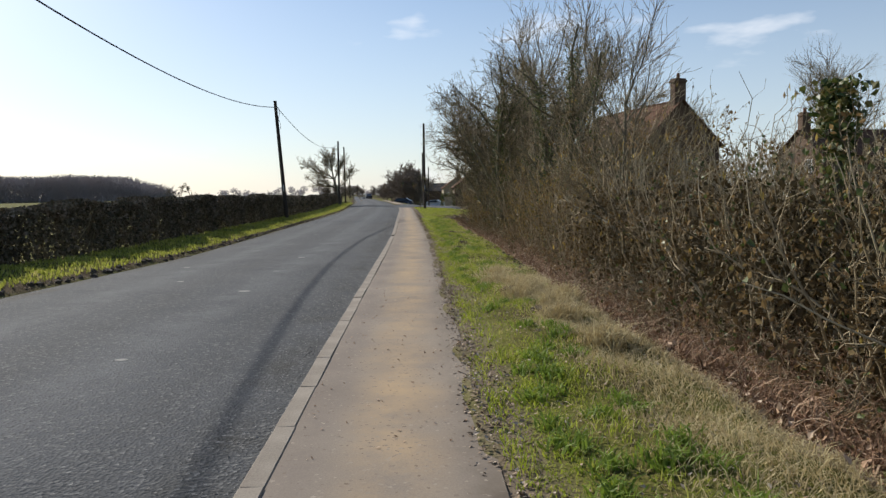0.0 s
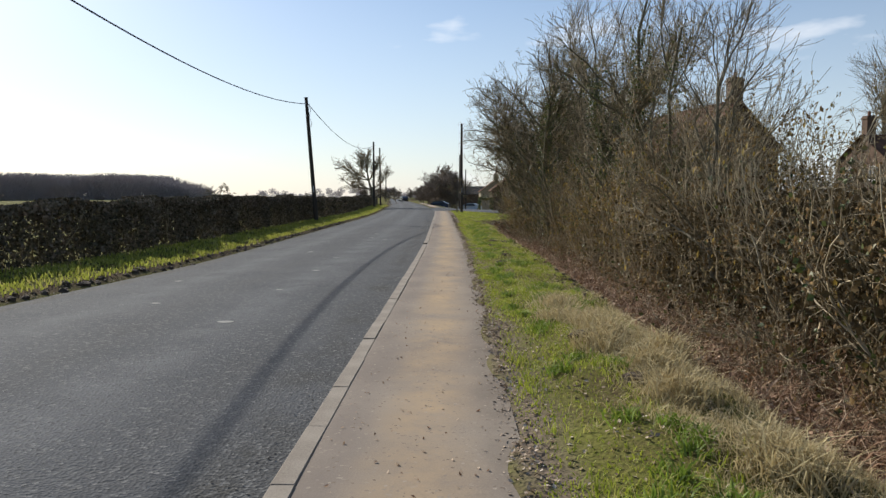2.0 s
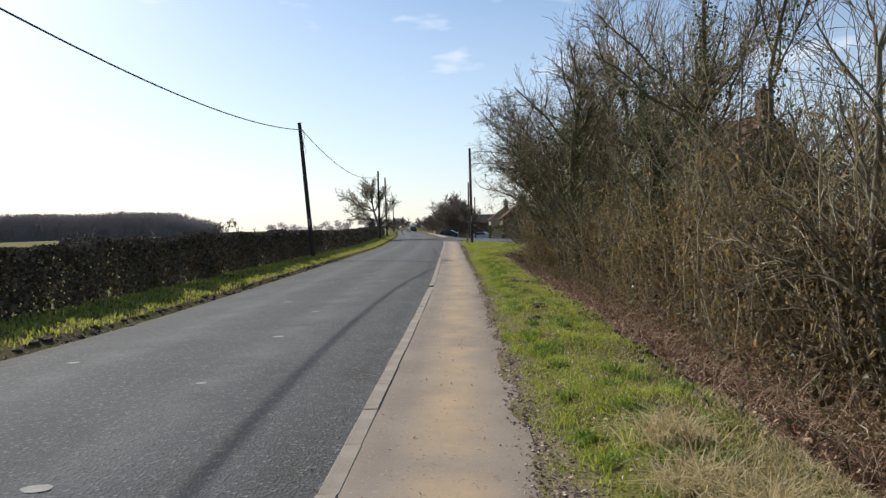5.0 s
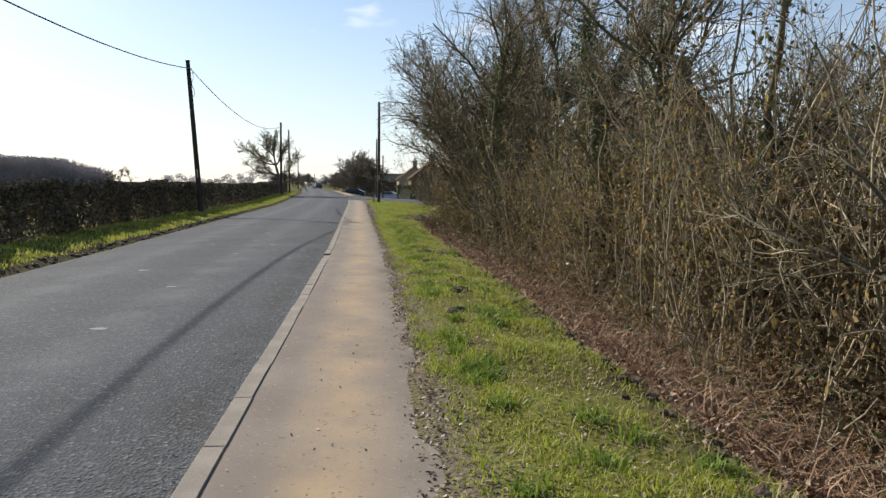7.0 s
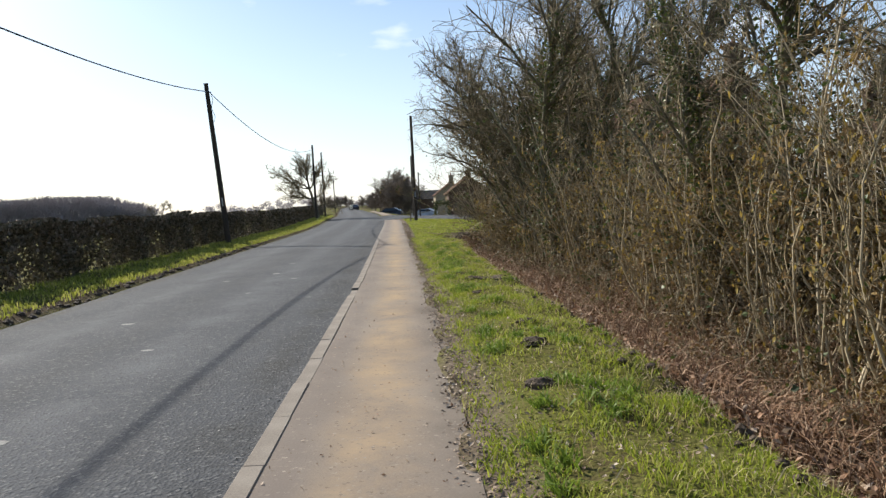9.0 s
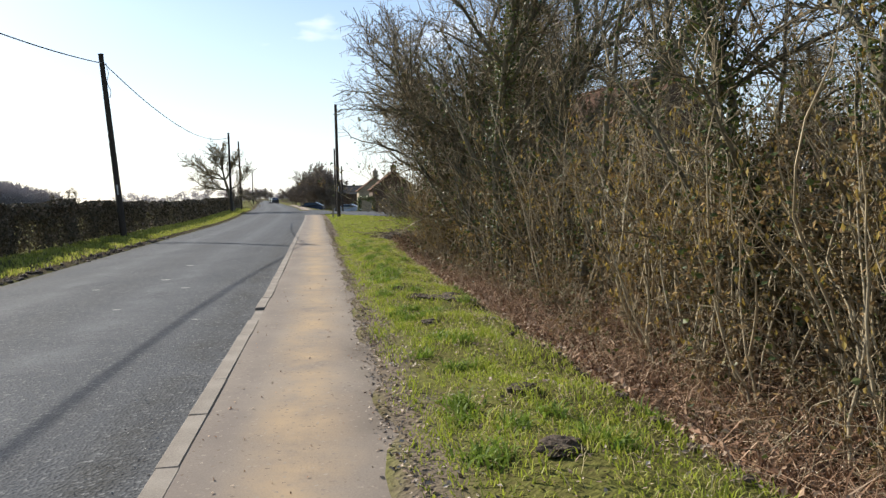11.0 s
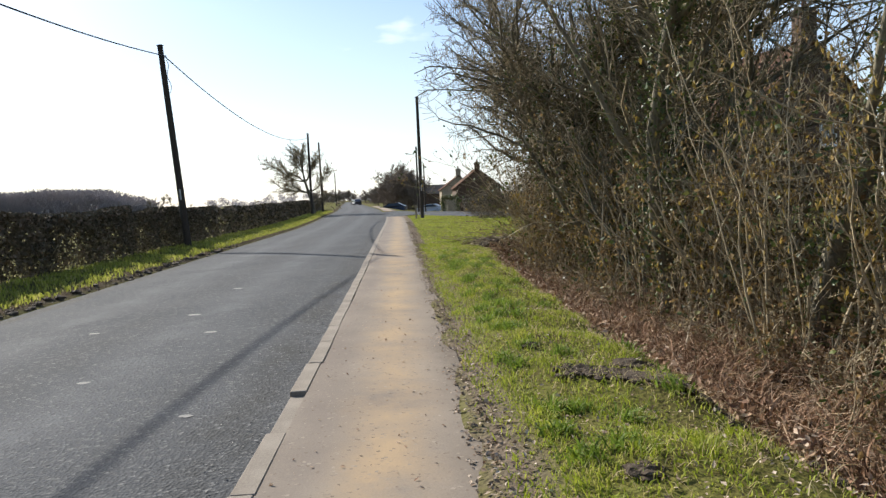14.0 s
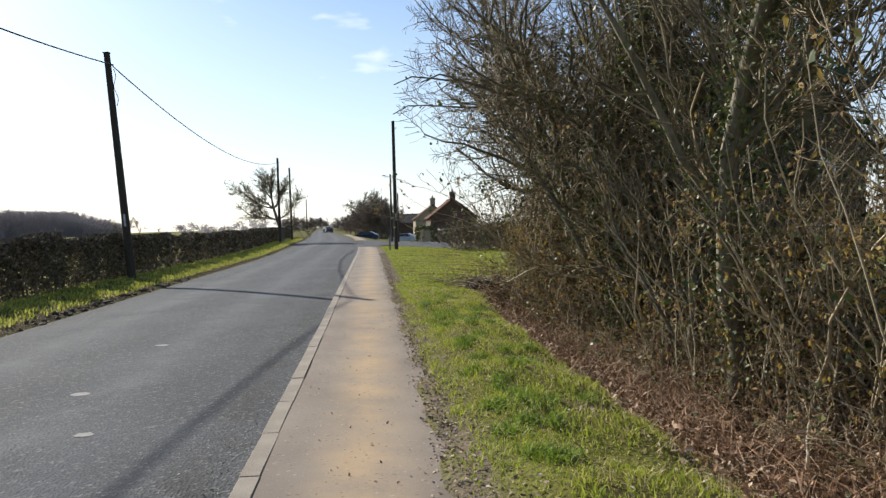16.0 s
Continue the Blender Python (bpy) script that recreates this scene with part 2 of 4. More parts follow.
M["cable"] = material("black_cable", [(0.015, 0.015, 0.016), (0.03, 0.03, 0.032)], 3, 40, 0.5, 0.1, 0.002)
M["metal"] = material("galvanised_metal", [(0.25, 0.26, 0.27), (0.42, 0.43, 0.44)], 6, 60, 0.45, 0.1, 0.002, metal=0.8)
M["white"] = material("white_paint", [(0.62, 0.61, 0.58), (0.78, 0.77, 0.74)], 2, 50, 0.5, 0.1, 0.003)
M["brick"] = material("red_brick", [(0.15, 0.065, 0.04), (0.22, 0.10, 0.06), (0.28, 0.14, 0.09)], 1.5, 9, 0.9, 0.4, 0.01)
M["brown_brick"] = material("brown_brick", [(0.07, 0.043, 0.03), (0.10, 0.063, 0.042), (0.135, 0.09, 0.06)], 1.5, 9, 0.9, 0.4, 0.01)
M["render"] = material("cream_wall_render", [(0.26, 0.21, 0.15), (0.34, 0.28, 0.20)], 1.0, 30, 0.9, 0.2, 0.005)
M["tile"] = material("clay_roof_tile", [(0.075, 0.043, 0.031), (0.115, 0.066, 0.046), (0.16, 0.095, 0.066)], 1.2, 14, 0.95, 0.4, 0.02, spec=0.05)
M["slate"] = material("dark_roof", [(0.03, 0.03, 0.032), (0.055, 0.052, 0.05)], 1.2, 14, 0.8, 0.4, 0.02)
M["wood"] = material("weathered_fence_wood", [(0.13, 0.10, 0.07), (0.22, 0.18, 0.13), (0.30, 0.25, 0.19)], 2, 40, 0.85, 0.4, 0.006, stretch=(1, 1, 0.15))
# twig colour lightened and greyed to carry the haze of distance
M["hazed_twig"] = material("hazed_distant_twig", [(0.13, 0.105, 0.085), (0.19, 0.155, 0.125), (0.26, 0.21, 0.17)], 0.6, 5, 0.9, 0, island=True, spec=0.05)
# paler than bark: aerial haze over the far wood is put into this colour
M["hazed_wood"] = material("far_wood_hazed", [(0.38, 0.352, 0.357), (0.40, 0.37, 0.373), (0.42, 0.385, 0.385)], 0.02, 2, 0.95, 0, island=False, through_light=0.4, spec=0.02)
M["car_dark"] = material("dark_blue_car_paint", [(0.012, 0.016, 0.028), (0.02, 0.026, 0.045)], 1, 30, 0.25, 0, spec=0.6)
M["car_silver"] = material("silver_car_paint", [(0.42, 0.44, 0.46), (0.55, 0.57, 0.6)], 1, 30, 0.3, 0, metal=0.4)
M["tyre"] = material("black_rubber", [(0.015, 0.015, 0.015), (0.03, 0.03, 0.03)], 8, 60, 0.9, 0.2, 0.004)
M["rubbish"] = material("pale_plastic", [(0.5, 0.5, 0.5), (0.75, 0.75, 0.74)], 8, 60, 0.5, 0.2, 0.004)
glass = bpy.data.materials.new("window_glass")
glass.use_nodes = True
gb = glass.node_tree.nodes["Principled BSDF"]
gb.inputs["Base Color"].default_value, gb.inputs["Roughness"].default_value, gb.inputs["Specular IOR Level"].default_value = (0.02, 0.025, 0.03, 1), 0.05, 0.8
M["glass"] = glass


# ---- mesh helpers ----
def quick_mesh(name, verts, faces, smooth=False):
    """A mesh from arrays; every face has the same number of corners."""
    verts, faces = np.asarray(verts, dtype=np.float32).reshape(-1, 3), np.asarray(faces, dtype=np.int32)
    me = bpy.data.meshes.new(name)
    k = faces.shape[1]
    me.vertices.add(len(verts))
    me.vertices.foreach_set("co", verts.ravel())
    me.loops.add(faces.size)
    me.loops.foreach_set("vertex_index", faces.ravel())
    me.polygons.add(len(faces))
    me.polygons.foreach_set("loop_start", np.arange(len(faces), dtype=np.int32) * k)
    me.polygons.foreach_set("use_smooth", np.full(len(faces), smooth))
    me.update(calc_edges=True)
    return me


def put(name, mesh, mat, parent=None, label="", at=None, kind=""):
    """Link a mesh, or a bmesh, as one object under a thing or a part."""
    if isinstance(mesh, bmesh.types.BMesh):
        me = bpy.data.meshes.new(name)
        mesh.to_mesh(me)
        mesh.free()
        mesh = me
    if mat and not mesh.materials:
        mesh.materials.append(mat)
    ob = new(name, mesh)
    if parent:
        ob.parent = parent
    if at is not None:
        ob.matrix_basis = at
    return tagged(ob, label, kind=kind)


def thing(name, at, label, category, group="", kind=""):
    ob = new(name)
    ob.empty_display_size = 0.2
    ob.matrix_basis = at
    return tagged(ob, label, category, group, kind)


def box(sx, sy, sz, at=(0, 0, 0), bevel=0.0, bm=None, turn=None):
    """A box standing on z = at.z, with bevelled edges."""
    made = bmesh.new()
    bmesh.ops.create_cube(made, size=1.0)
    bmesh.ops.scale(made, vec=(sx, sy, sz), verts=made.verts)
    bmesh.ops.translate(made, vec=(0, 0, sz / 2), verts=made.verts)
    if bevel:
        bmesh.ops.bevel(made, geom=made.edges[:], offset=bevel, segments=1, affect="EDGES")
    if turn is not None:
        bmesh.ops.transform(made, matrix=turn, verts=made.verts)
    bmesh.ops.translate(made, vec=at, verts=made.verts)
    if bm is None:
        return made
    me = bpy.data.meshes.new("piece")
    made.to_mesh(me)
    made.free()
    bm.from_mesh(me)
    bpy.data.meshes.remove(me)
    return bm


def tubes(segs, sides=3):
    """Tapered sticks from rows of (x0, y0, z0, x1, y1, z1, r0, r1)."""
    a = np.asarray(segs, dtype=np.float64).reshape(-1, 8)
    p0, p1 = a[:, :3], a[:, 3:6]
    d = p1 - p0
    d /= np.linalg.norm(d, axis=1, keepdims=True) + 1e-9
    ref = np.where(np.abs(d[:, 2:3]) > 0.9, np.array([[1.0, 0, 0]]), np.array([[0, 0, 1.0]]))
    u = np.cross(d, ref)
    u /= np.linalg.norm(u, axis=1, keepdims=True) + 1e-9
    v = np.cross(d, u)
    rings = []
    for p, r in ((p0, a[:, 6:7]), (p1, a[:, 7:8])):
        for k in range(sides):
            w = 2 * math.pi * k / sides
            rings.append(p + r * (math.cos(w) * u + math.sin(w) * v))
    verts = np.stack(rings, axis=1)
    f = np.array([[k, (k + 1) % sides, (k + 1) % sides + sides, k + sides] for k in range(sides)])
    faces = (np.arange(len(a))[:, None, None] * (2 * sides) + f[None]).reshape(-1, 4)
    return verts.reshape(-1, 3), faces


def rope(points, r, sides=6):
    """One continuous round line through the points; r is its radius, or one for each point."""
    r = np.broadcast_to(np.asarray(r, dtype=np.float64), (len(points),))[:, None, None]
    p = np.asarray(points, dtype=np.float64)
    d = np.gradient(p, axis=0)
    d /= np.linalg.norm(d, axis=1, keepdims=True)
    u = np.cross(d, np.array([[0.31, 0.05, 0.95]]))
    u /= np.linalg.norm(u, axis=1, keepdims=True)
    v = np.cross(d, u)
    w = np.arange(sides) * 2 * math.pi / sides
    verts = p[:, None] + r * (np.cos(w)[None, :, None] * u[:, None] + np.sin(w)[None, :, None] * v[:, None])
    i, k = np.meshgrid(np.arange(len(p) - 1), np.arange(sides), indexing="ij")
    f = np.stack([i * sides + k, i * sides + (k + 1) % sides, (i + 1) * sides + (k + 1) % sides, (i + 1) * sides + k], axis=-1).reshape(-1, 4)
    return verts.reshape(-1, 3), f


def leaves(points, rng, size, long=1.0, flat=0.0, droop=False):
    """One folded four-cornered leaf at each point, turned at random."""
    p = np.asarray(points, dtype=np.float64).reshape(-1, 3)
    n = len(p)
    nor = rng.normal(size=(n, 3))
    nor[:, 2] += flat
    nor /= np.linalg.norm(nor, axis=1, keepdims=True)
    t = np.cross(nor, rng.normal(size=(n, 3)))
    if droop:
        t = np.tile((0.0, 0.0, -1.0), (n, 1)) + rng.normal(size=(n, 3)) * 0.25
    t /= np.linalg.norm(t, axis=1, keepdims=True)
    b = np.cross(nor, t)
    b /= np.linalg.norm(b, axis=1, keepdims=True) + 1e-9
    s = (size * rng.uniform(0.6, 1.4, n))[:, None]
    verts = np.stack([p - t * s * long * 0.5, p + b * s * 0.45 + nor * s * 0.12, p + t * s * long * 0.5, p - b * s * 0.45 + nor * s * 0.12], axis=1)
    return verts.reshape(-1, 3), np.arange(4 * n).reshape(-1, 4)


def blades(points, rng, height, width, lean=0.4):
    """Grass blades: a quad that tapers and a tip, bent over."""
    p = np.asarray(points, dtype=np.float64).reshape(-1, 3)
    n = len(p)
    w = rng.uniform(0, 2 * math.pi, n)
    side = np.stack([np.cos(w), np.sin(w), np.zeros(n)], axis=1)
    w2 = rng.uniform(0, 2 * math.pi, n)
    over = np.stack([np.cos(w2), np.sin(w2), np.zeros(n)], axis=1) * (rng.uniform(0.1, 1.0, n) * lean)[:, None]
    h = (np.asarray(height) * rng.uniform(0.5, 1.3, n))[:, None]
    up = np.array([[0, 0, 1.0]])
    wd = side * (width * rng.uniform(0.6, 1.3, n))[:, None]
    mid = p + up * h * 0.6 + over * h * 0.45
    tip = p + up * h * (1.0 - 0.25 * np.linalg.norm(over, axis=1, keepdims=True)) + over * h * 1.3
    verts = np.stack([p - wd, p + wd, mid + wd * 0.8, mid - wd * 0.8, tip + wd * 0.12, tip - wd * 0.12], axis=1)
    f = np.array([[0, 1, 2, 3], [3, 2, 4, 5]])
    return verts.reshape(-1, 3), (np.arange(n)[:, None, None] * 6 + f[None]).reshape(-1, 4)


# ---- the lie of the land: offsets u run square to the kerb, to the right ----
KERB_Y = (-60.0, 3.0, 12.8, 20.0, 25.0, 29.0, 40.0, 64.0, 80.0, 107.0, 118.0, 128.0, 150.0, 200.0, 300.0, 420.0)
KERB_X = (1.85, -1.0, -1.405, -1.675, -1.905, -2.14, -2.80, -4.20, -5.45, -8.2, -9.5, -10.8, -13.7, -20.2, -33.0, -48.5)
ROAD_W, PATH_W, ROAD_Z, PATH_Z = 5.45, 1.28, 0.13, 0.215


def kerb_x(y):
    y = np.asarray(y, dtype=np.float64)
    return sum(np.interp(y + k, KERB_Y, KERB_X) for k in (-6, -3, 0, 3, 6)) / 5.0


def smooth(a, b, v):
    t = np.clip((np.asarray(v, dtype=np.float64) - a) / (b - a), 0, 1)
    return t * t * (3 - 2 * t)


def crossfall(u, y):
    """The road and the far verge tip gently away from the footpath for a stretch."""
    return 0.19 * smooth(7, 22, y) * (1 - smooth(62, 92, y)) * np.clip(-np.asarray(u, dtype=np.float64) / 5.5, 0, 1)


PROFILE_U = (-400, -60, -9.0, -7.4, -6.3, -5.75, -5.47, -5.41, 0.0, 0.1, 1.26, 1.5, 2.1, 2.9, 3.3, 3.9, 4.5, 5.2, 6.2, 8.0, 60)
DITCH_Z = (-2.2, 0.0, 0.24, 0.32, 0.28, 0.22, 0.12, 0.05, 0.05, 0.10, 0.20, 0.225, 0.30, 0.25, -0.12, -0.36, -0.40, -0.10, 0.22, 0.35, 0.3)
LEVEL_Z = (-2.2, 0.0, 0.24, 0.32, 0.28, 0.22, 0.12, 0.05, 0.05, 0.10, 0.20, 0.21, 0.22, 0.20, 0.18, 0.15, 0.12, 0.10, 0.05, 0.0, 0.0)


def creep(u, y):
    """How far the ditch eats into the verge."""
    return (0.12 * smooth(5, 12, y) + 0.14 * smooth(18, 25, y) - 0.22 * smooth(33, 37, y)) * smooth(1.6, 2.6, u)


def land(u, y):
    """Height of the ground at offset u from the kerb and distance y along."""
    u, y = np.asarray(u, dtype=np.float64), np.asarray(y, dtype=np.float64)
    u = u + creep(u, y)
    d = smooth(36.2, 38.2, y)
    z = np.interp(u, PROFILE_U, DITCH_Z) * (1 - d) + np.interp(u, PROFILE_U, LEVEL_Z) * d
    z = z - 1.2 * smooth(55, 150, y) * smooth(0.6, 6.0, u)
    z = z - crossfall(u, y)
    rough = smooth(1.5, 2.0, u) + smooth(-5.5, -6.2, u)
    z = z + rough * (0.035 * np.sin(1.9 * u + 0.7 * y) * np.sin(1.3 * y - 0.5 * u) + 0.025 * np.sin(4.3 * y + 2.0 * u))
    # ragged lip of soil and moss creeping over the path
    z = z + 0.02 * np.exp(-(((u - 1.27) / 0.09) ** 2)) * (np.sin(2.3 * y) * np.sin(0.9 * y + 1) + 0.6 * np.sin(5.1 * y + 0.5) + 0.3)
    return z


def ground_at(u, y):
    u, y = np.asarray(u, dtype=np.float64), np.asarray(y, dtype=np.float64)
    return np.stack([kerb_x(y) + u, y, land(u, y)], axis=-1)


def strip(us, ys, height):
    """A sheet along the road between offsets us, with its offsets and distances as a map."""
    uu, yy = np.meshgrid(us, ys)
    v = np.stack([kerb_x(yy) + uu, yy, height(uu, yy)], axis=-1).reshape(-1, 3)
    nu, ny = len(us), len(ys)
    i = (np.arange(ny - 1)[:, None] * nu + np.arange(nu - 1)[None]).reshape(-1)
    f = np.stack([i, i + 1, i + nu + 1, i + nu], axis=1)
    me = quick_mesh("strip", v, f, True)
    uv = me.uv_layers.new(name="run")
    uv.data.foreach_set("uv", np.stack([uu, yy], axis=-1).reshape(-1, 2)[f.ravel()].astype(np.float32).ravel())
    return me


rows_y = np.concatenate([np.array([-900, -300, -120, -60]), np.arange(-30, 50, 0.35), np.arange(50, 130, 2.0), np.arange(130, 320, 8), np.array([330, 360, 420, 600, 900, 1500, 2600])])
cols_u = np.concatenate([np.array([-2500, -1200, -700, -400, -200, -100, -60, -40, -25, -15, -11]), np.arange(-9.4, -5.5, 0.3), np.array([-5.46, -5.4, -3, 0.02, 0.11, 0.7, 1.1, 1.15, 1.2, 1.25, 1.3, 1.36]), np.arange(1.45, 7.2, 0.22), np.array([7.6, 9, 11, 14, 18, 24, 32, 45, 60, 90, 150, 300, 600, 1200, 2500])])
ground = put("ground", strip(cols_u, rows_y, land), M["ground"])
tagged(ground, "rough green and brown grassy ground with a ditch", "ground", kind="structure")

ROWS_R = np.concatenate([np.arange(-60, 50, 1.0), np.arange(50, 420, 3.0)])


def camber(u, y):
    return ROAD_Z + 0.05 * (1 - ((u + ROAD_W / 2) / (ROAD_W / 2)) ** 2) - crossfall(u, y)


road = put("road", strip(np.array([-ROAD_W - 0.02, -5.1, -4.2, -3.4, -2.65, -1.9, -1.1, -0.3, 0.0]), ROWS_R, camber), M["asphalt"])
tagged(road, "worn grey asphalt country road with a fine gravelly grain", "road", kind="structure")
path = put("pavement", strip(np.array([0.12, 0.4, 0.75, 1.1, PATH_W]), np.arange(-60, 72.5, 1.0), lambda u, y: PATH_Z - 0.012 * np.asarray(u)), M["path"])
tagged(path, "buff sandy asphalt footpath beside the road", "pavement", kind="structure")

# the footpath goes on past the mouth of a side road
path_on = put("pavement", strip(np.array([0.12, 0.75, PATH_W]), np.arange(94, 150, 2.0), lambda u, y: PATH_Z - 0.012 * np.asarray(u)), M["path"])
tagged(path_on, "pale footpath going on past the side road", "pavement", kind="structure")
mouth_y = np.arange(72.5, 93.5, 1.0)
side_road = put("side_road", strip(np.array([-0.05, 0.5, 1.3, 2.2, 3.2, 4.5, 6.0, 9.0, 14.0]), mouth_y, lambda u, y: np.maximum(land(u, y), 0.115 - 0.03 * np.asarray(u)) + 0.035), M["asphalt"])
tagged(side_road, "grey asphalt mouth of a side road", "road", kind="structure")

# ---- kerb: separate concrete stones, 915 mm long ----
kerb = thing("kerb", pose(0, 0, 0), "weathered concrete kerb stones edging the footpath", "kerb", kind="structure")
stone_bm = box(0.125, 0.913, 0.26, (0, 0, -0.13), 0.006)
stone_me = bpy.data.meshes.new("kerb_stone")
stone_bm.to_mesh(stone_me)
stone_bm.free()
stone_me.materials.append(M["kerb"])
rng = np.random.default_rng(3)
y = -25.0 + 0.43
while y < 72.4:
    slope = math.degrees(math.atan(float(kerb_x(y + 0.4) - kerb_x(y - 0.4)) / 0.8))
    low = 0.012 if rng.random() < 0.05 else 0.0
    low = 0.035 if abs(y - 24.3) < 0.457 else low  # one sunken stone
    put("kerb_stone", stone_me, None, kerb, at=pose(float(kerb_x(y)) + 0.062 + rng.normal() * 0.0025, y, PATH_Z - 0.124 + rng.normal() * 0.002 - low, rng.normal() * 0.15, rng.normal() * 0.8, -slope + rng.normal() * 0.15))
    y += 0.915


# ---- plants ----
def grow(rng, segs, tips, p, d, length, r, level, rules):
    """A branch that wanders, thins and forks. Sticks go to segs by level, ends to tips."""
    steps, wander, lift, kids, spread, shrink, levels = rules["steps"][level], rules["wander"], rules["lift"], rules["kids"][level], rules["spread"], rules["shrink"], len(rules["kids"])
    step = length / steps
    p, d = np.array(p, dtype=float), np.array(d, dtype=float)
    taper = rules.get("taper", 0.65)
    for i in range(steps):
        d = d + rng.normal(size=3) * wander + np.array((0, 0, lift))
        d /= np.linalg.norm(d)
        q = p + d * step
        r1 = r * (1 - taper * (i + 1) / steps) if i < steps else r
        r0 = r * (1 - taper * i / steps)
        segs.append((level, (*p, *q, max(r0, 0.0025), max(r1, 0.002))))
        done = (i + 1) / steps
        if level + 1 < levels and done > rules["bare"][level]:
            for _ in range(rng.poisson(kids / (steps * (1 - rules["bare"][level]) + 0.01))):
                side = np.cross(d, rng.normal(size=3))
                side /= np.linalg.norm(side) + 1e-9
                a = spread * rng.uniform(0.6, 1.3)
                grow(rng, segs, tips, p + d * step * rng.uniform(0, 1), d * math.cos(a) + side * math.sin(a), length * shrink * rng.uniform(0.6, 1.25) * (1.15 - 0.5 * done), r0 * 0.55, level + 1, rules)
        p = q
    tips.append(p)


def split(segs, wanted):
    got = [s for lv, s in segs if lv in wanted]
    return got


TREE = dict(steps=(9, 7, 6, 3), wander=0.19, lift=0.045, kids=(17, 10, 7, 0), spread=0.85, shrink=0.46, bare=(0.15, 0.1, 0.1, 0))
TALL = dict(steps=(9, 8, 6, 3), wander=0.17, lift=0.06, kids=(12, 9, 7, 0), spread=0.75, shrink=0.48, bare=(0.40, 0.12, 0.1, 0))
FAN = dict(steps=(9, 9, 6, 3), wander=0.15, lift=0.09, kids=(11, 12, 5, 0), spread=0.5, shrink=0.5, bare=(0.08, 0.15, 0.1, 0))
ASH = dict(steps=(9, 8, 6, 3), wander=0.18, lift=0.07, kids=(12, 10, 6, 0), spread=0.62, shrink=0.6, bare=(0.3, 0.2, 0.1, 0))


def tree_kind(seed, height, rules, trunk_r, lean=(0, 0), ivy=0, thickness=1.0):
    """Meshes of one bare tree: trunk and limbs, crown of twigs, ivy."""
    rng = np.random.default_rng(seed)
    segs, tips = [], []
    grow(rng, segs, tips, (0, 0, -0.15), (lean[0], lean[1], 1.0), height, trunk_r, 0, rules)
    big = tubes(split(segs, (0, 1)), 6)
    fine = np.array(split(segs, (2, 3)))
    fine[:, 6:8] = np.clip(fine[:, 6:8], 0.0045, 0.013) * thickness
    small = tubes(fine, 3)
    meshes = [("trunk", quick_mesh("trunk", *big, True), "bark"), ("crown", quick_mesh("crown", *small, True), "twig")]
    if ivy:
        stem = np.array([s for lv, s in segs if lv < 2 and s[2] < height * 0.8])
        main = np.array([i for i, s in enumerate([q for q in segs if q[0] < 2 and q[1][2] < height * 0.8]) if s[0] == 0])
        k = np.concatenate([rng.choice(main, ivy // 2), rng.integers(0, len(stem), ivy - ivy // 2)])
        w = np.maximum(stem[k, 6], 0.02)
        k = k[rng.random(ivy) < np.clip(w / w.max() * 2.2, 0.1, 1)]
        f = rng.random((len(k), 1))
        pts = stem[k, :3] * (1 - f) + stem[k, 3:6] * f
        pts = pts + rng.normal(size=pts.shape) * (stem[k, 6:7] + 0.07)
        meshes.append(("ivy", quick_mesh("ivy", *leaves(pts, rng, 0.05, 1.0)), "ivy"))
    return meshes


def plant(name, meshes, at, label, category, group, labels=None):
    t = thing(name, at, label, category, group)
    for nm, me, mt in meshes:
        put(nm, me, M[mt], t, (labels or {}).get(nm, ""), kind="stuff" if nm in ("twig_mass", "catkin", "ivy", "withered_leaf", "shade_leaf") else "")
    return t


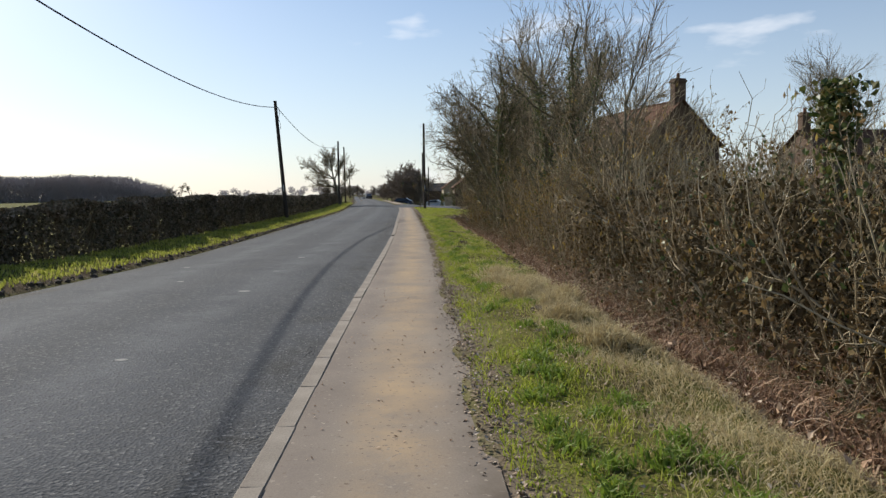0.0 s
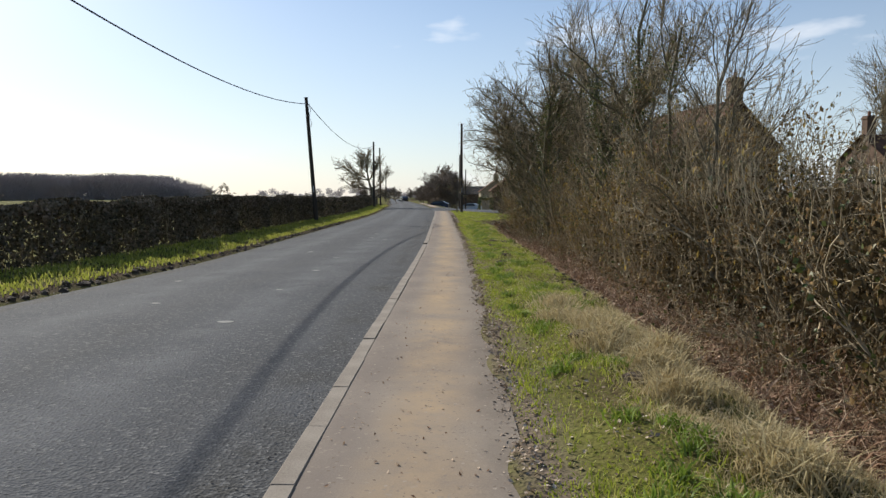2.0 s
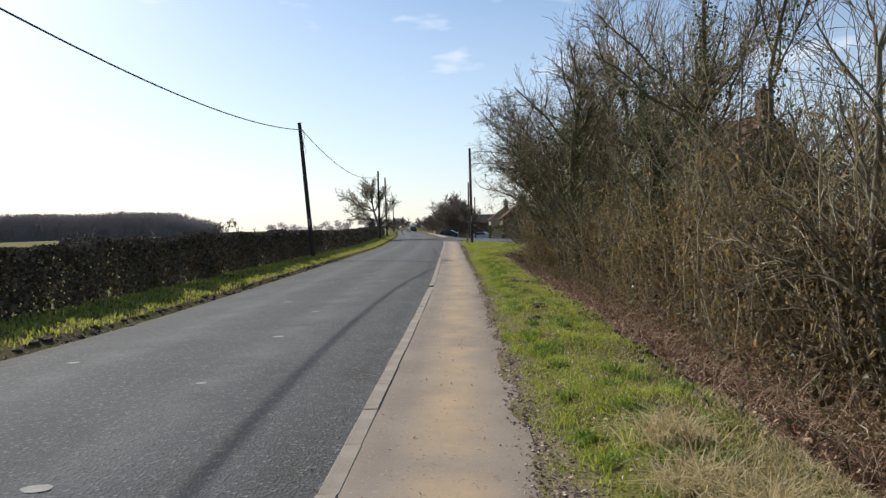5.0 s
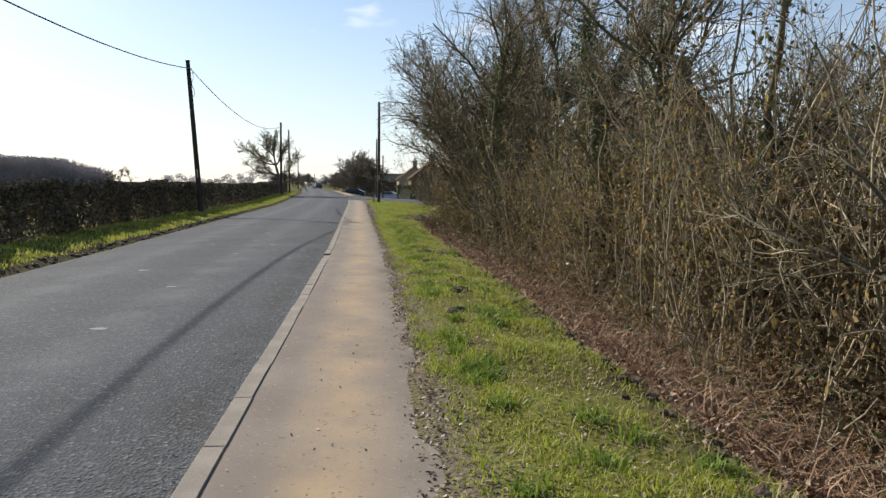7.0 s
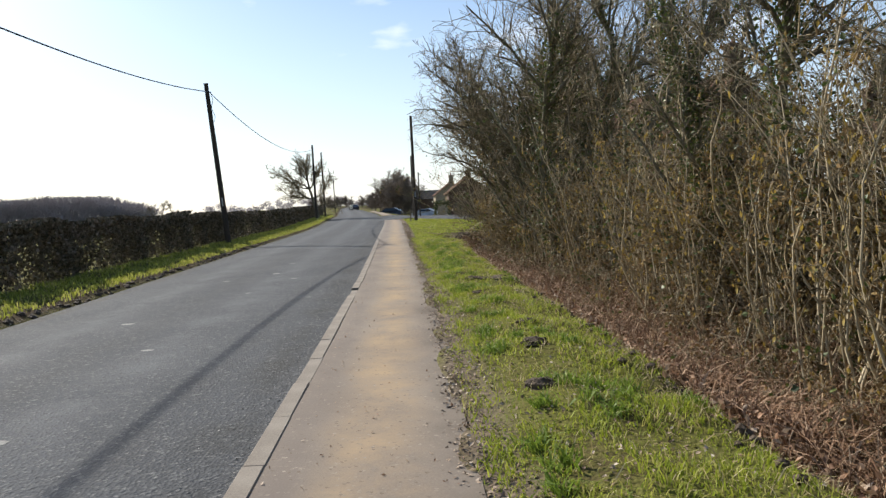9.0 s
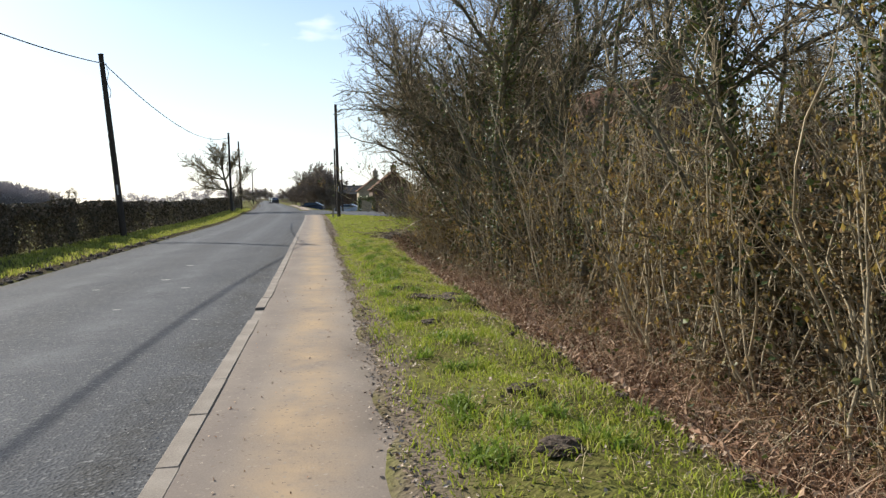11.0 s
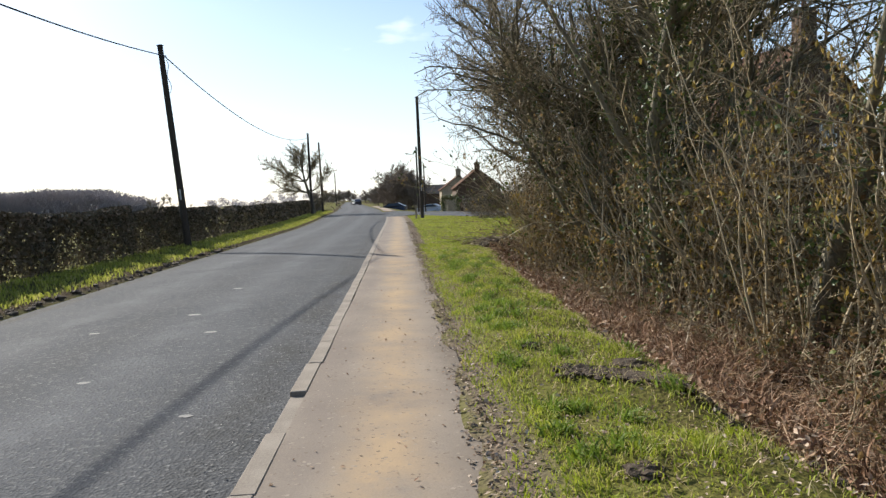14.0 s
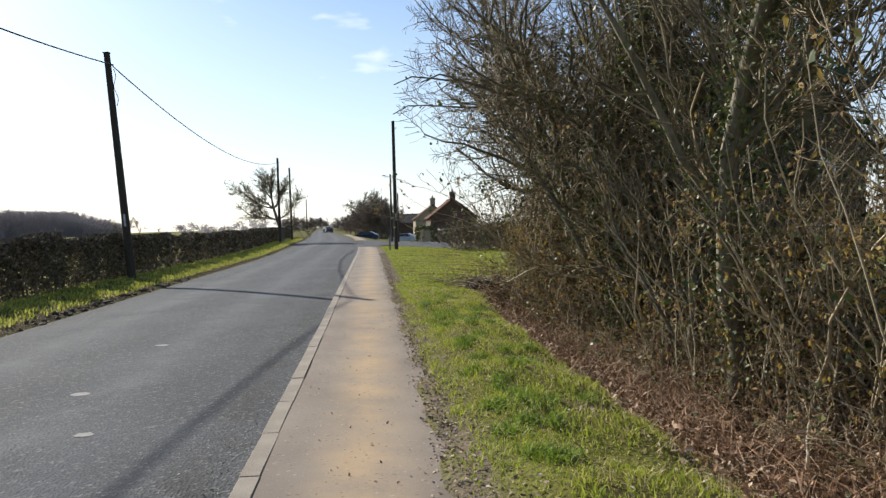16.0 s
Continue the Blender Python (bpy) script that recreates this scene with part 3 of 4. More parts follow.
def shrub_kind(seed, height, stems, width, catkins=0, ivy=0, bent=0.13, withered=420, splay=0.3, tall=(0.55, 1.1), thick=(0.006, 0.0175), kids=11.5, shade=0):
    """A many-stemmed bush: upright stems, fine side twigs, hanging catkins, clumps of withered leaves."""
    rng = np.random.default_rng(seed)
    segs, tips = [], []
    rules = dict(steps=(8, 4, 2), wander=bent, lift=0.05, kids=(kids, 2.6, 0), spread=0.85, shrink=0.26, bare=(0.12, 0.1, 0), taper=0.72)
    for _ in range(stems):
        a, q = rng.uniform(0, 2 * math.pi), width * math.sqrt(rng.random())
        out = rng.uniform(0.02, splay)
        aa = a + rng.normal() * 0.6
        grow(rng, segs, tips, (math.cos(a) * q, math.sin(a) * q, -0.12), (math.cos(aa) * out, math.sin(aa) * out, 1.0), height * rng.uniform(*tall), rng.uniform(*thick), 0, rules)
    fine = np.array(split(segs, (1, 2)))
    fine[:, 6:8] = np.clip(fine[:, 6:8], 0.0032, 0.009)
    lead = split(segs, (0,))
    meshes = [("stem", quick_mesh("stem", *rope([s[:3] for s in lead[i : i + 8]] + [lead[i + 7][3:6]], [s[6] for s in lead[i : i + 8]] + [lead[i + 7][7]], 5), True), "stem") for i in range(0, len(lead), 8)]
    meshes.append(("twig_mass", quick_mesh("twig_mass", *tubes(fine, 3), True), "twig"))
    # withered leaves hang on in loose clumps
    heads = fine[rng.integers(0, len(fine), max(6, withered // 14)), 3:6]
    k = rng.integers(0, len(heads), withered)
    pts = heads[k] + rng.normal(size=(withered, 3)) * 0.07
    pts[: withered // 3] = fine[rng.integers(0, len(fine), withered // 3), 3:6]
    meshes.append(("withered_leaf", quick_mesh("withered_leaf", *leaves(pts, rng, 0.034, 1.5)), "dead_leaf"))
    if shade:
        # dark filler leaves added deep inside the bush to deepen its inner shade
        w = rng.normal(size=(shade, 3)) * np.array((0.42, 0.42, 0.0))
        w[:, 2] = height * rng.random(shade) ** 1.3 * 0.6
        meshes.append(("shade_leaf", quick_mesh("shade_leaf", *leaves(w, rng, 0.052, 1.5)), "shade_leaf"))
    if catkins:
        k = rng.integers(0, len(fine), catkins)
        pts = fine[k, 3:6] + np.array((0, 0, -0.03))
        meshes.append(("catkin", quick_mesh("catkin", *leaves(pts, rng, 0.030, 2.2, droop=True)), "catkin"))
    if ivy:
        k = rng.integers(0, len(fine), ivy)
        k = k[fine[k, 2] < height * 0.75]
        pts = fine[k, 3:6] + rng.normal(size=(len(k), 3)) * 0.05
        meshes.append(("ivy", quick_mesh("ivy", *leaves(pts, rng, 0.06)), "ivy"))
    return meshes


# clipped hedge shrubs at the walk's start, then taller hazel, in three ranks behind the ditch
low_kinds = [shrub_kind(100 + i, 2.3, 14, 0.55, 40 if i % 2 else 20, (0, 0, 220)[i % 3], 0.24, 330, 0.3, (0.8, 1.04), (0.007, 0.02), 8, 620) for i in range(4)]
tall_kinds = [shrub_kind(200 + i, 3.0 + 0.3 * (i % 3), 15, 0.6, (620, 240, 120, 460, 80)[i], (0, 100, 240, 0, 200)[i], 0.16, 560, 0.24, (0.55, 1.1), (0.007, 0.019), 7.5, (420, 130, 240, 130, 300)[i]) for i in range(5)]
spare_kinds = [shrub_kind(230 + i, 4.6, 10, 0.5, 120, 0, 0.2, 160, 0.25, (0.6, 1.1), (0.008, 0.02), 10) for i in range(2)]
BUSH = {"catkin": "hanging yellow catkins", "ivy": "dark green ivy leaves"}
firsts = {}


def set_plant(key, name, meshes, at, label, category, group, labels=None):
    if key in firsts:
        return copy_thing(firsts[key], at)
    firsts[key] = plant(name, meshes, at, label, category, group, labels)
    return firsts[key]


rng = np.random.default_rng(11)


def rank(y0, y1, gap, u0, u1, kinds, key, name, label, zs):
    yy = y0
    while yy < y1:
        u = rng.uniform(u0, u1) - 0.35 * float(smooth(25, 37, yy))
        g = ground_at(u, yy)
        k = int(rng.integers(len(kinds)))
        m = pose(*g, rng.normal() * 3, rng.normal() * 3, rng.uniform(0, 360))
        ob = set_plant((key, k), name, kinds[k], m, label, "shrub", "thicket beside the footpath", BUSH)
        s = rng.uniform(*zs)
        ob.scale = (1.0, 1.0, s)
        yy += gap * rng.uniform(0.7, 1.3)


HAZEL = "bare many-stemmed hazel bush with yellow catkins over a ditch"
CUT = "clipped bare brown hedge shrub tangled above a ditch"
rank(-3.0, 15.8, 0.5, 4.95, 5.6, low_kinds, "low", "hedge_shrub", CUT, (1.14, 1.28))
rank(-3.0, 16.5, 0.8, 6.0, 6.8, low_kinds, "low", "hedge_shrub", CUT, (1.0, 1.1))
rank(16.0, 37.4, 0.6, 4.75, 5.5, tall_kinds, "tall", "hazel_bush", HAZEL, (0.75, 1.05))
rank(14.4, 19.0, 1.3, 5.2, 6.0, spare_kinds, "spare", "hazel_bush", "tall sparse pale-stemmed hazel bush above a ditch", (0.9, 1.25))
rank(17.5, 24.0, 1.2, 5.3, 6.3, tall_kinds, "tall", "hazel_bush", HAZEL, (1.0, 1.25))
rank(15.5, 37.5, 1.8, 6.3, 7.2, tall_kinds, "tall", "hazel_bush", HAZEL, (0.9, 1.2))
bramble_kinds = [shrub_kind(280 + i, 1.15, 22, 0.45, 0, 40, 0.36, 200, 1.1, (0.5, 1.1), (0.004, 0.010), 7) for i in range(3)]
rank(1.5, 37.2, 0.62, 4.05, 4.75, bramble_kinds, "bramble", "bramble", "low tangled bramble with dead brown leaves", (0.6, 1.2))
for yy, u, s in ((37.2, 5.2, 0.72), (37.6, 5.6, 0.8), (38.2, 6.0, 0.85), (38.9, 6.6, 0.9), (39.4, 7.4, 0.95), (39.8, 8.4, 1.0), (40.2, 9.4, 1.0)):
    set_plant(("tall", 2), "hazel_bush", tall_kinds[2], pose(*ground_at(u, yy), 0, 0, 80 * yy), HAZEL, "shrub", "thicket beside the footpath", BUSH).scale = (1, 1, s)

# tall fuzzy growth that closes the thicket's far end, and added shade behind its middle
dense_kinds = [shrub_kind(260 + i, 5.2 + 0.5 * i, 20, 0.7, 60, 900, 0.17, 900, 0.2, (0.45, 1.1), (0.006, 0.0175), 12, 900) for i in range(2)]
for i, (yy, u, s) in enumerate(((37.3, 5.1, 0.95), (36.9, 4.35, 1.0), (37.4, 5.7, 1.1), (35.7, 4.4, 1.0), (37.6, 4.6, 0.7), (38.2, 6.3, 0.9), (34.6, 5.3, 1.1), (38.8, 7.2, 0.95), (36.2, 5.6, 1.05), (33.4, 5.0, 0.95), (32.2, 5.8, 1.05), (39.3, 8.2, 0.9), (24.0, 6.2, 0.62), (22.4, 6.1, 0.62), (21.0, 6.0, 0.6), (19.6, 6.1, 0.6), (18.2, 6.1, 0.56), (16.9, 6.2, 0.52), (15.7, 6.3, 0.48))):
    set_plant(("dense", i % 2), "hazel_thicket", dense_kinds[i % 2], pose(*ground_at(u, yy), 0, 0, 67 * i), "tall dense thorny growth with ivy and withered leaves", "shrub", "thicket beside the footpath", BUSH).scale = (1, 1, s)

# taller trees in the thicket, most leaning out over the ditch towards the light
trees = [
    # y, u, kind, turn, size
    (13.9, 4.9, 0, 0, 0.86), (17.8, 5.2, 6, 0, 0.95), (20.6, 5.6, 2, -20, 0.95), (22.4, 5.4, 1, 200, 0.9),
    (26.5, 4.9, 4, 180, 0.95), (30.6, 4.7, 6, 150, 0.92), (32.4, 4.6, 1, 100, 1.0), (33.5, 4.75, 5, 60, 0.95), (29.3, 4.5, 4, 110, 0.95), (31.0, 6.0, 3, -25, 1.1), (32.2, 5.0, 1, -30, 1.2), (33.6, 6.2, 3, 75, 1.2),
    (34.6, 5.0, 2, 15, 1.05), (35.4, 5.6, 1, 35, 1.3), (36.6, 5.3, 5, 0, 1.1), (37.4, 6.0, 5, 30, 1.15), (38.0, 6.8, 3, -20, 1.1),
]
kinds = [tree_kind(31, 4.7, ASH, 0.065, (0.02, -0.06), 0, 0.9), tree_kind(32, 6.2, TREE, 0.085, (-0.1, 0.0), 6500), tree_kind(33, 6.6, TALL, 0.085, (-0.26, 0.05), 3600),
         tree_kind(34, 6.4, ASH, 0.10, (0.05, -0.1), 3000), tree_kind(35, 6.6, TALL, 0.13, (-0.07, -0.02), 4600), tree_kind(36, 5.9, dict(TREE, bare=(0.42, 0.1, 0.1, 0)), 0.09, (-0.2, 0.05), 1500),
         tree_kind(37, 5.6, FAN, 0.06, (0.0, 0.0), 900)]
names = ("slim bare tree with grey-brown bark standing in the thicket", "bare thicket tree with some ivy on its trunk", "bare thicket tree thickly wrapped in ivy",
         "tall bare tree with forking grey limbs", "leaning bare tree clothed in dark ivy", "bare tree leaning out over the grass at the thicket's end", "bare tree whose rods fan out from low down")
for yy, u, k, turn, s in trees:
    ob = set_plant(("tree", k), "tree", kinds[k], pose(*ground_at(u, yy), 0, 0, turn), names[k], "tree", "trees of the thicket", {"ivy": "dark green ivy leaves"})
    ob.scale = (s, s, s)

# ivy-covered stump of a post in the hedge
rng2 = np.random.default_rng(8)
post = thing("ivy_post", pose(*ground_at(5.2, 7.5)), "old gate post smothered in glossy green ivy", "post")
put("post", quick_mesh("post", *tubes([(0, 0, -0.2, 0.03, 0, 2.6, 0.06, 0.05)], 8), True), M["bark"], post)
pz = 2.8 - np.abs(rng2.normal(size=900)) * 0.75
pw = 0.06 + 0.07 * np.clip((pz - 1.6) / 1.2, 0, 1)
pp = np.stack([rng2.normal(size=900) * pw, rng2.normal(size=900) * pw, pz], axis=1)
put("ivy", quick_mesh("ivy", *leaves(pp[pz > 0.3], rng2, 0.075)), M["ivy"], post, "glossy green ivy leaves")

# dead brambles and bracken over the ditch, leaf litter, grass
rng = np.random.default_rng(21)
canes = []
for _ in range(8500):
    yy, u = rng.uniform(0.5, 38.8), 3.25 + abs(rng.normal()) * 1.45
    if u > 6.3:
        continue
    p = ground_at(u, yy)
    a, up = rng.uniform(0, 2 * math.pi), rng.uniform(-0.1, 2.2)
    d = np.array((math.cos(a), math.sin(a), up))
    d /= np.linalg.norm(d)
    ln = rng.uniform(0.12, 0.85) * (0.5 + 0.5 * min(1.0, (u - 3.0) / 1.2))
    r = rng.uniform(0.002, 0.006)
    for _k in range(4):
        q = p + d * ln / 4
        canes.append((*p, *q, r, r * 0.85))
        r *= 0.85
        d = d + np.array((rng.normal() * 0.28, rng.normal() * 0.28, rng.normal() * 0.15 - 0.16))
        d /= np.linalg.norm(d)
        p = q
        if p[2] < land(p[0] - float(kerb_x(p[1])), p[1]) - 0.02:
            break
fp = []
for _ in range(460):
    yy, u = rng.uniform(0.5, 38.6), 3.45 + abs(rng.normal()) * 0.75
    if u < 5.3:
        fp.append(ground_at(u + rng.normal(size=34) * 0.14, yy + rng.normal(size=34) * 0.16) + np.array((0, 0, -0.02)))
gv, gf = blades(np.concatenate(fp), rng, 0.34, 0.0065, 2.2)
tagged(put("dead_bracken", quick_mesh("dead_bracken", gv, gf), M["bracken"]), "collapsed rust-brown bracken fronds over the ditch", "bracken", kind="stuff")
tagged(put("undergrowth", quick_mesh("undergrowth", *tubes(canes, 3), True), M["cane"]), "tangle of dead reddish-brown brambles and bracken stalks", "undergrowth", kind="stuff")


def scatter(n, u0, u1, y0, y1, shape=None):
    u, yy = rng.uniform(u0, u1, n), rng.uniform(y0, y1, n)
    if shape is not None:
        keep = rng.random(n) < shape(u + creep(u, yy), yy)
        u, yy = u[keep], yy[keep]
    return ground_at(u, yy)


def patch(u, yy, s=1.0):
    return 0.5 + 0.5 * np.sin(1.7 * yy * s + 2.1 * u * s) * np.sin(0.9 * yy * s - 3.0 * u * s + 1.0)


lp = scatter(80000, 2.6, 6.8, -1, 38.5, lambda u, yy: smooth(2.75, 3.5, u) * (0.35 + 0.65 * patch(u, yy, 1.4)))
lp[:, 2] += rng.random(len(lp)) ** 2 * 0.22
tagged(put("leaf_litter", quick_mesh("leaf_litter", *leaves(lp, rng, 0.034, 1.5, 0.9)), M["litter"]), "fallen brown leaves carpeting the ditch", "leaves", kind="stuff")
lp = np.concatenate([scatter(28000, 1.08, 1.75, -1, 60, lambda u, yy: (1 - smooth(1.32, 1.62, u)) * smooth(1.05, 1.3, u) * (0.3 + 0.7 * patch(u, yy, 1.3))),
                     scatter(26000, 1.4, 3.2, -1, 40, lambda u, yy: (1 - patch(u, yy, 1.9)) ** 2 * 0.8 + 0.12), scatter(6000, -5.8, -5.36, 5, 70)])
rag = np.clip(1.27 + rng.normal(size=3000) * 0.06, 1.05, 1.5)
lp = np.concatenate([lp, ground_at(rag, rng.uniform(0, 45, 3000))])
lp[:, 2] += 0.01
tagged(put("edge_litter", quick_mesh("edge_litter", *leaves(lp, rng, 0.020, 1.6, 2.2)), M["edge"]), "small grey-brown leaf scraps along the path edge", "leaves", kind="stuff")


def dry(u, yy):
    return smooth(1.9, 2.5, u) * (1 - smooth(9.5, 14.0, yy)) * 0.95 + 0.2 + 0.35 * smooth(2.5, 3.0, u)


gp = scatter(130000, 1.24, 3.25, -1, 24, lambda u, yy: (1 - 0.85 * dry(u, yy)) * (0.12 + 0.88 * np.clip(patch(u, yy, 1.9) * patch(u, yy, 0.7) * 2.6, 0, 1)) * smooth(1.24, 1.42, u) * (1 - smooth(3.0, 3.3, u)))
gp2 = scatter(64000, 1.24, 3.3, 24, 40, lambda u, yy: (0.35 + 0.65 * patch(u, yy, 1.9)) * smooth(1.24, 1.42, u))
gp3 = scatter(60000, 1.5, 12, 38, 72, lambda u, yy: smooth(1.4, 1.7, u))
gn = np.concatenate([gp, gp2])
gv, gf = blades(gn, rng, 0.018 + 0.058 * patch(gn[:, 0] * 1.7, gn[:, 1], 2.3) ** 1.6, 0.0042, 1.1)
tagged(put("grass", quick_mesh("grass", gv, gf), M["grass"]), "tufty bright green verge grass", "grass", kind="stuff")
gv, gf = blades(gp3, rng, 0.05, 0.011, 0.9)
tagged(put("lawn_grass", quick_mesh("lawn_grass", gv, gf), M["grass"]), "short green grass beyond the thicket", "grass", kind="stuff")
gl = scatter(34000, -7.5, -5.7, 6, 110, lambda u, yy: 1 - smooth(60, 110, yy) * 0.6)
gv, gf = blades(gl, rng, 0.085, 0.015)
tagged(put("far_verge_grass", quick_mesh("far_verge_grass", gv, gf), M["bank_grass"]), "green grass bank under the field hedge", "grass", kind="stuff")
sp = np.concatenate([scatter(30000, 1.9, 3.35, -1, 13, lambda u, yy: smooth(1.9, 2.4, u) * (1 - smooth(10, 13, yy)) * (0.5 + 0.5 * patch(u, yy, 1.2)))])
sp = np.concatenate([sp, scatter(52000, 1.6, 3.4, -1, 38, lambda u, yy: dry(u, yy) * (0.4 + 0.6 * patch(u, yy, 1.6)))])
gv, gf = blades(sp, rng, 0.075, 0.0028, 1.7)
tagged(put("dry_grass", quick_mesh("dry_grass", gv, gf), M["straw"]), "bleached straw-coloured dead grass on the verge", "grass", kind="stuff")

# crumbs of grit, twig and leaf on the footpath
n = 1300
cu, cy = rng.uniform(0.15, 1.27, n), rng.uniform(0, 45, n)
keep = rng.random(n) < 0.25 + 0.75 * patch(cu, cy, 0.8)
cu, cy = cu[keep], cy[keep]
cp = np.stack([kerb_x(cy) + cu, cy, PATH_Z - 0.012 * cu + 0.006], axis=1)
tagged(put("path_debris", quick_mesh("path_debris", *leaves(cp, rng, 0.014, 1.8, 2.0)), M["litter"]), "scattered crumbs of leaf and grit on the path", "debris", kind="stuff")
n = 3000
cu, cy = -np.abs(rng.normal(size=n)) * 0.22 - 0.02, rng.uniform(0, 45, n)
cp = np.stack([kerb_x(cy) + cu, cy, camber(cu, cy) + 0.006], axis=1)
tagged(put("gutter_grit", quick_mesh("gutter_grit", *leaves(cp, rng, 0.012, 1.3, 2.5)), M["grit"]), "loose pale grit gathered along the kerb", "grit", kind="stuff")

# bleached tussocks on the verge
for ty, tu in ((8.4, 2.45), (9.0, 2.15), (9.5, 2.3), (10.1, 2.2), (10.5, 2.0), (8.9, 2.7), (7.6, 2.4), (11.3, 2.1), (6.2, 2.5)):
    gv, gf = blades(ground_at(tu + rng.normal(size=440) * 0.10, ty + rng.normal(size=440) * 0.13), rng, 0.20, 0.0045, 1.6)
    tagged(put("dead_tussock", quick_mesh("dead_tussock", gv, gf), M["straw"]), "flattened bleached tussock of dead grass", "grass", "tussocks on the verge")

# leafy green tufts among the grass
tq = []
for _ in range(170):
    tu, ty = 1.6 + abs(rng.normal()) * 0.55, rng.uniform(1, 36)
    if tu < 2.9:
        tq.append(ground_at(tu + rng.normal(size=55) * 0.05, ty + rng.normal(size=55) * 0.06))
gv, gf = blades(np.concatenate(tq), rng, 0.085, 0.007, 1.3)
tagged(put("weed_tufts", quick_mesh("weed_tufts", gv, gf), M["weed"]), "dark leafy weed tufts on the verge", "weeds", kind="stuff")

# pale worn flecks of old paint and stone on the road
for fx, fy, fr in ((-3.08, 10.9, 0.10), (-3.45, 17.1, 0.09), (-3.3, 13.9, 0.06), (-4.6, 12.4, 0.07), (-3.7, 20.3, 0.07), (-4.9, 22.6, 0.09), (-3.9, 25.4, 0.06), (-3.5, 27.6, 0.08), (-4.2, 29.1, 0.10), (-5.1, 28.1, 0.07), (-2.6, 24.2, 0.05), (-4.4, 32.0, 0.09), (-5.6, 15.5, 0.08), (-2.9, 6.3, 0.06)):
    bm = bmesh.new()
    ring = [bm.verts.new((fr * (1 + 0.4 * noise.noise(Vector((fx + k, fy, 0)))) * math.cos(k * 0.6283), 0.7 * fr * (1 + 0.4 * noise.noise(Vector((fx, fy + k, 3)))) * math.sin(k * 0.6283), 0.004)) for k in range(10)]
    bm.faces.new(ring)
    tagged(put("paint_fleck", bm, M["fleck"], None, at=pose(fx, fy, float(camber(fx - float(kerb_x(fy)), fy)))), "pale worn fleck on the grey road surface", "road mark", "flecks on the road")

# pale dead branches caught in the ditch and the foot of the thicket
for k in range(42):
    yy, u = rng.uniform(3, 37), rng.uniform(3.7, 5.4)
    a = ground_at(u, yy)
    ang, ln, up = rng.uniform(0, 2 * math.pi), rng.uniform(0.4, 1.1), rng.uniform(0.1, 0.7)
    pts = [(0, 0, -0.03)]
    d = np.array((math.cos(ang), math.sin(ang), up))
    for _k in range(5):
        d = d + rng.normal(size=3) * 0.22
        d /= np.linalg.norm(d)
        pts.append(tuple(np.array(pts[-1]) + d * ln / 5))
    r0 = rng.uniform(0.006, 0.013)
    tagged(put("fallen_branch", quick_mesh("fallen_branch", *rope(pts, np.linspace(r0, r0 * 0.45, 6), 6), True), M["pale_bark"], None, at=pose(*a)), "pale dead branch fallen among the brambles", "branch", "fallen branches")

# ---- field hedge across the road ----
def hedge_run(y0, y1, dens, leaf, name_label):
    hg = thing("field_hedge", pose(0, 0, 0), name_label, "hedge")
    n = int((y1 - y0) * dens)
    yy = rng.uniform(y0, y1, n)
    side = rng.random(n)
    top = 1.17 + 0.27 * smooth(12, 25, yy) * (1 - 0.5 * smooth(45, 60, yy)) + 0.06 * np.sin(yy * 1.1) + 0.05 * np.sin(yy * 2.7 + 1)
    # most leaves lie near the clipped faces
    h = np.where(side < 0.3, top - np.abs(rng.normal(size=n)) * 0.07, top * rng.random(n) ** 0.8)
    face = np.where(side < 0.3, rng.uniform(0, 0.95, n), np.abs(rng.normal(size=n)) * 0.3)
    face = np.where(side > 0.85, 0.95 - np.abs(rng.normal(size=n)) * 0.15, face)
    thin = (np.sin(yy * 1.9) * np.sin(yy * 0.73 + 2) > np.where(yy > 32, 0.4, 0.62)) & (h < 0.95)
    keep = ~(thin & (rng.random(n) < 0.88))
    yy, h, face = yy[keep], h[keep], face[keep]
    g = ground_at(-7.7 - face + 0.12 * np.sin(yy * 2.3) + rng.normal(size=len(yy)) * 0.05, yy)
    g[:, 2] += h
    put("foliage", quick_mesh("foliage", *leaves(g, rng, leaf, 1.2)), M["hedge_leaf"], hg, kind="stuff")
    segs = []
    for _ in range(int((y1 - y0) * 14)):
        b = ground_at(-7.75 - rng.uniform(0.1, 0.85), rng.uniform(y0, y1))
        p, d = b, np.array((rng.normal() * 0.2, rng.normal() * 0.25, 1.0))
        for k in range(3):
            q = p + d * 0.39
            segs.append((*p, *q, 0.014 - 0.003 * k, 0.011 - 0.003 * k))
            d = d + np.array((rng.normal() * 0.2, rng.normal() * 0.25, 0))
            p = q
    put("stem_mass", quick_mesh("stem_mass", *tubes(segs, 3), True), M["twig"], hg, kind="stuff")


rng = np.random.default_rng(41)
hedge_run(9, 52, 2100, 0.075, "clipped dark hawthorn hedge with thin gaps along a field")
hedge_run(52, 124, 330, 0.14, "clipped dark hedge running on along the field")


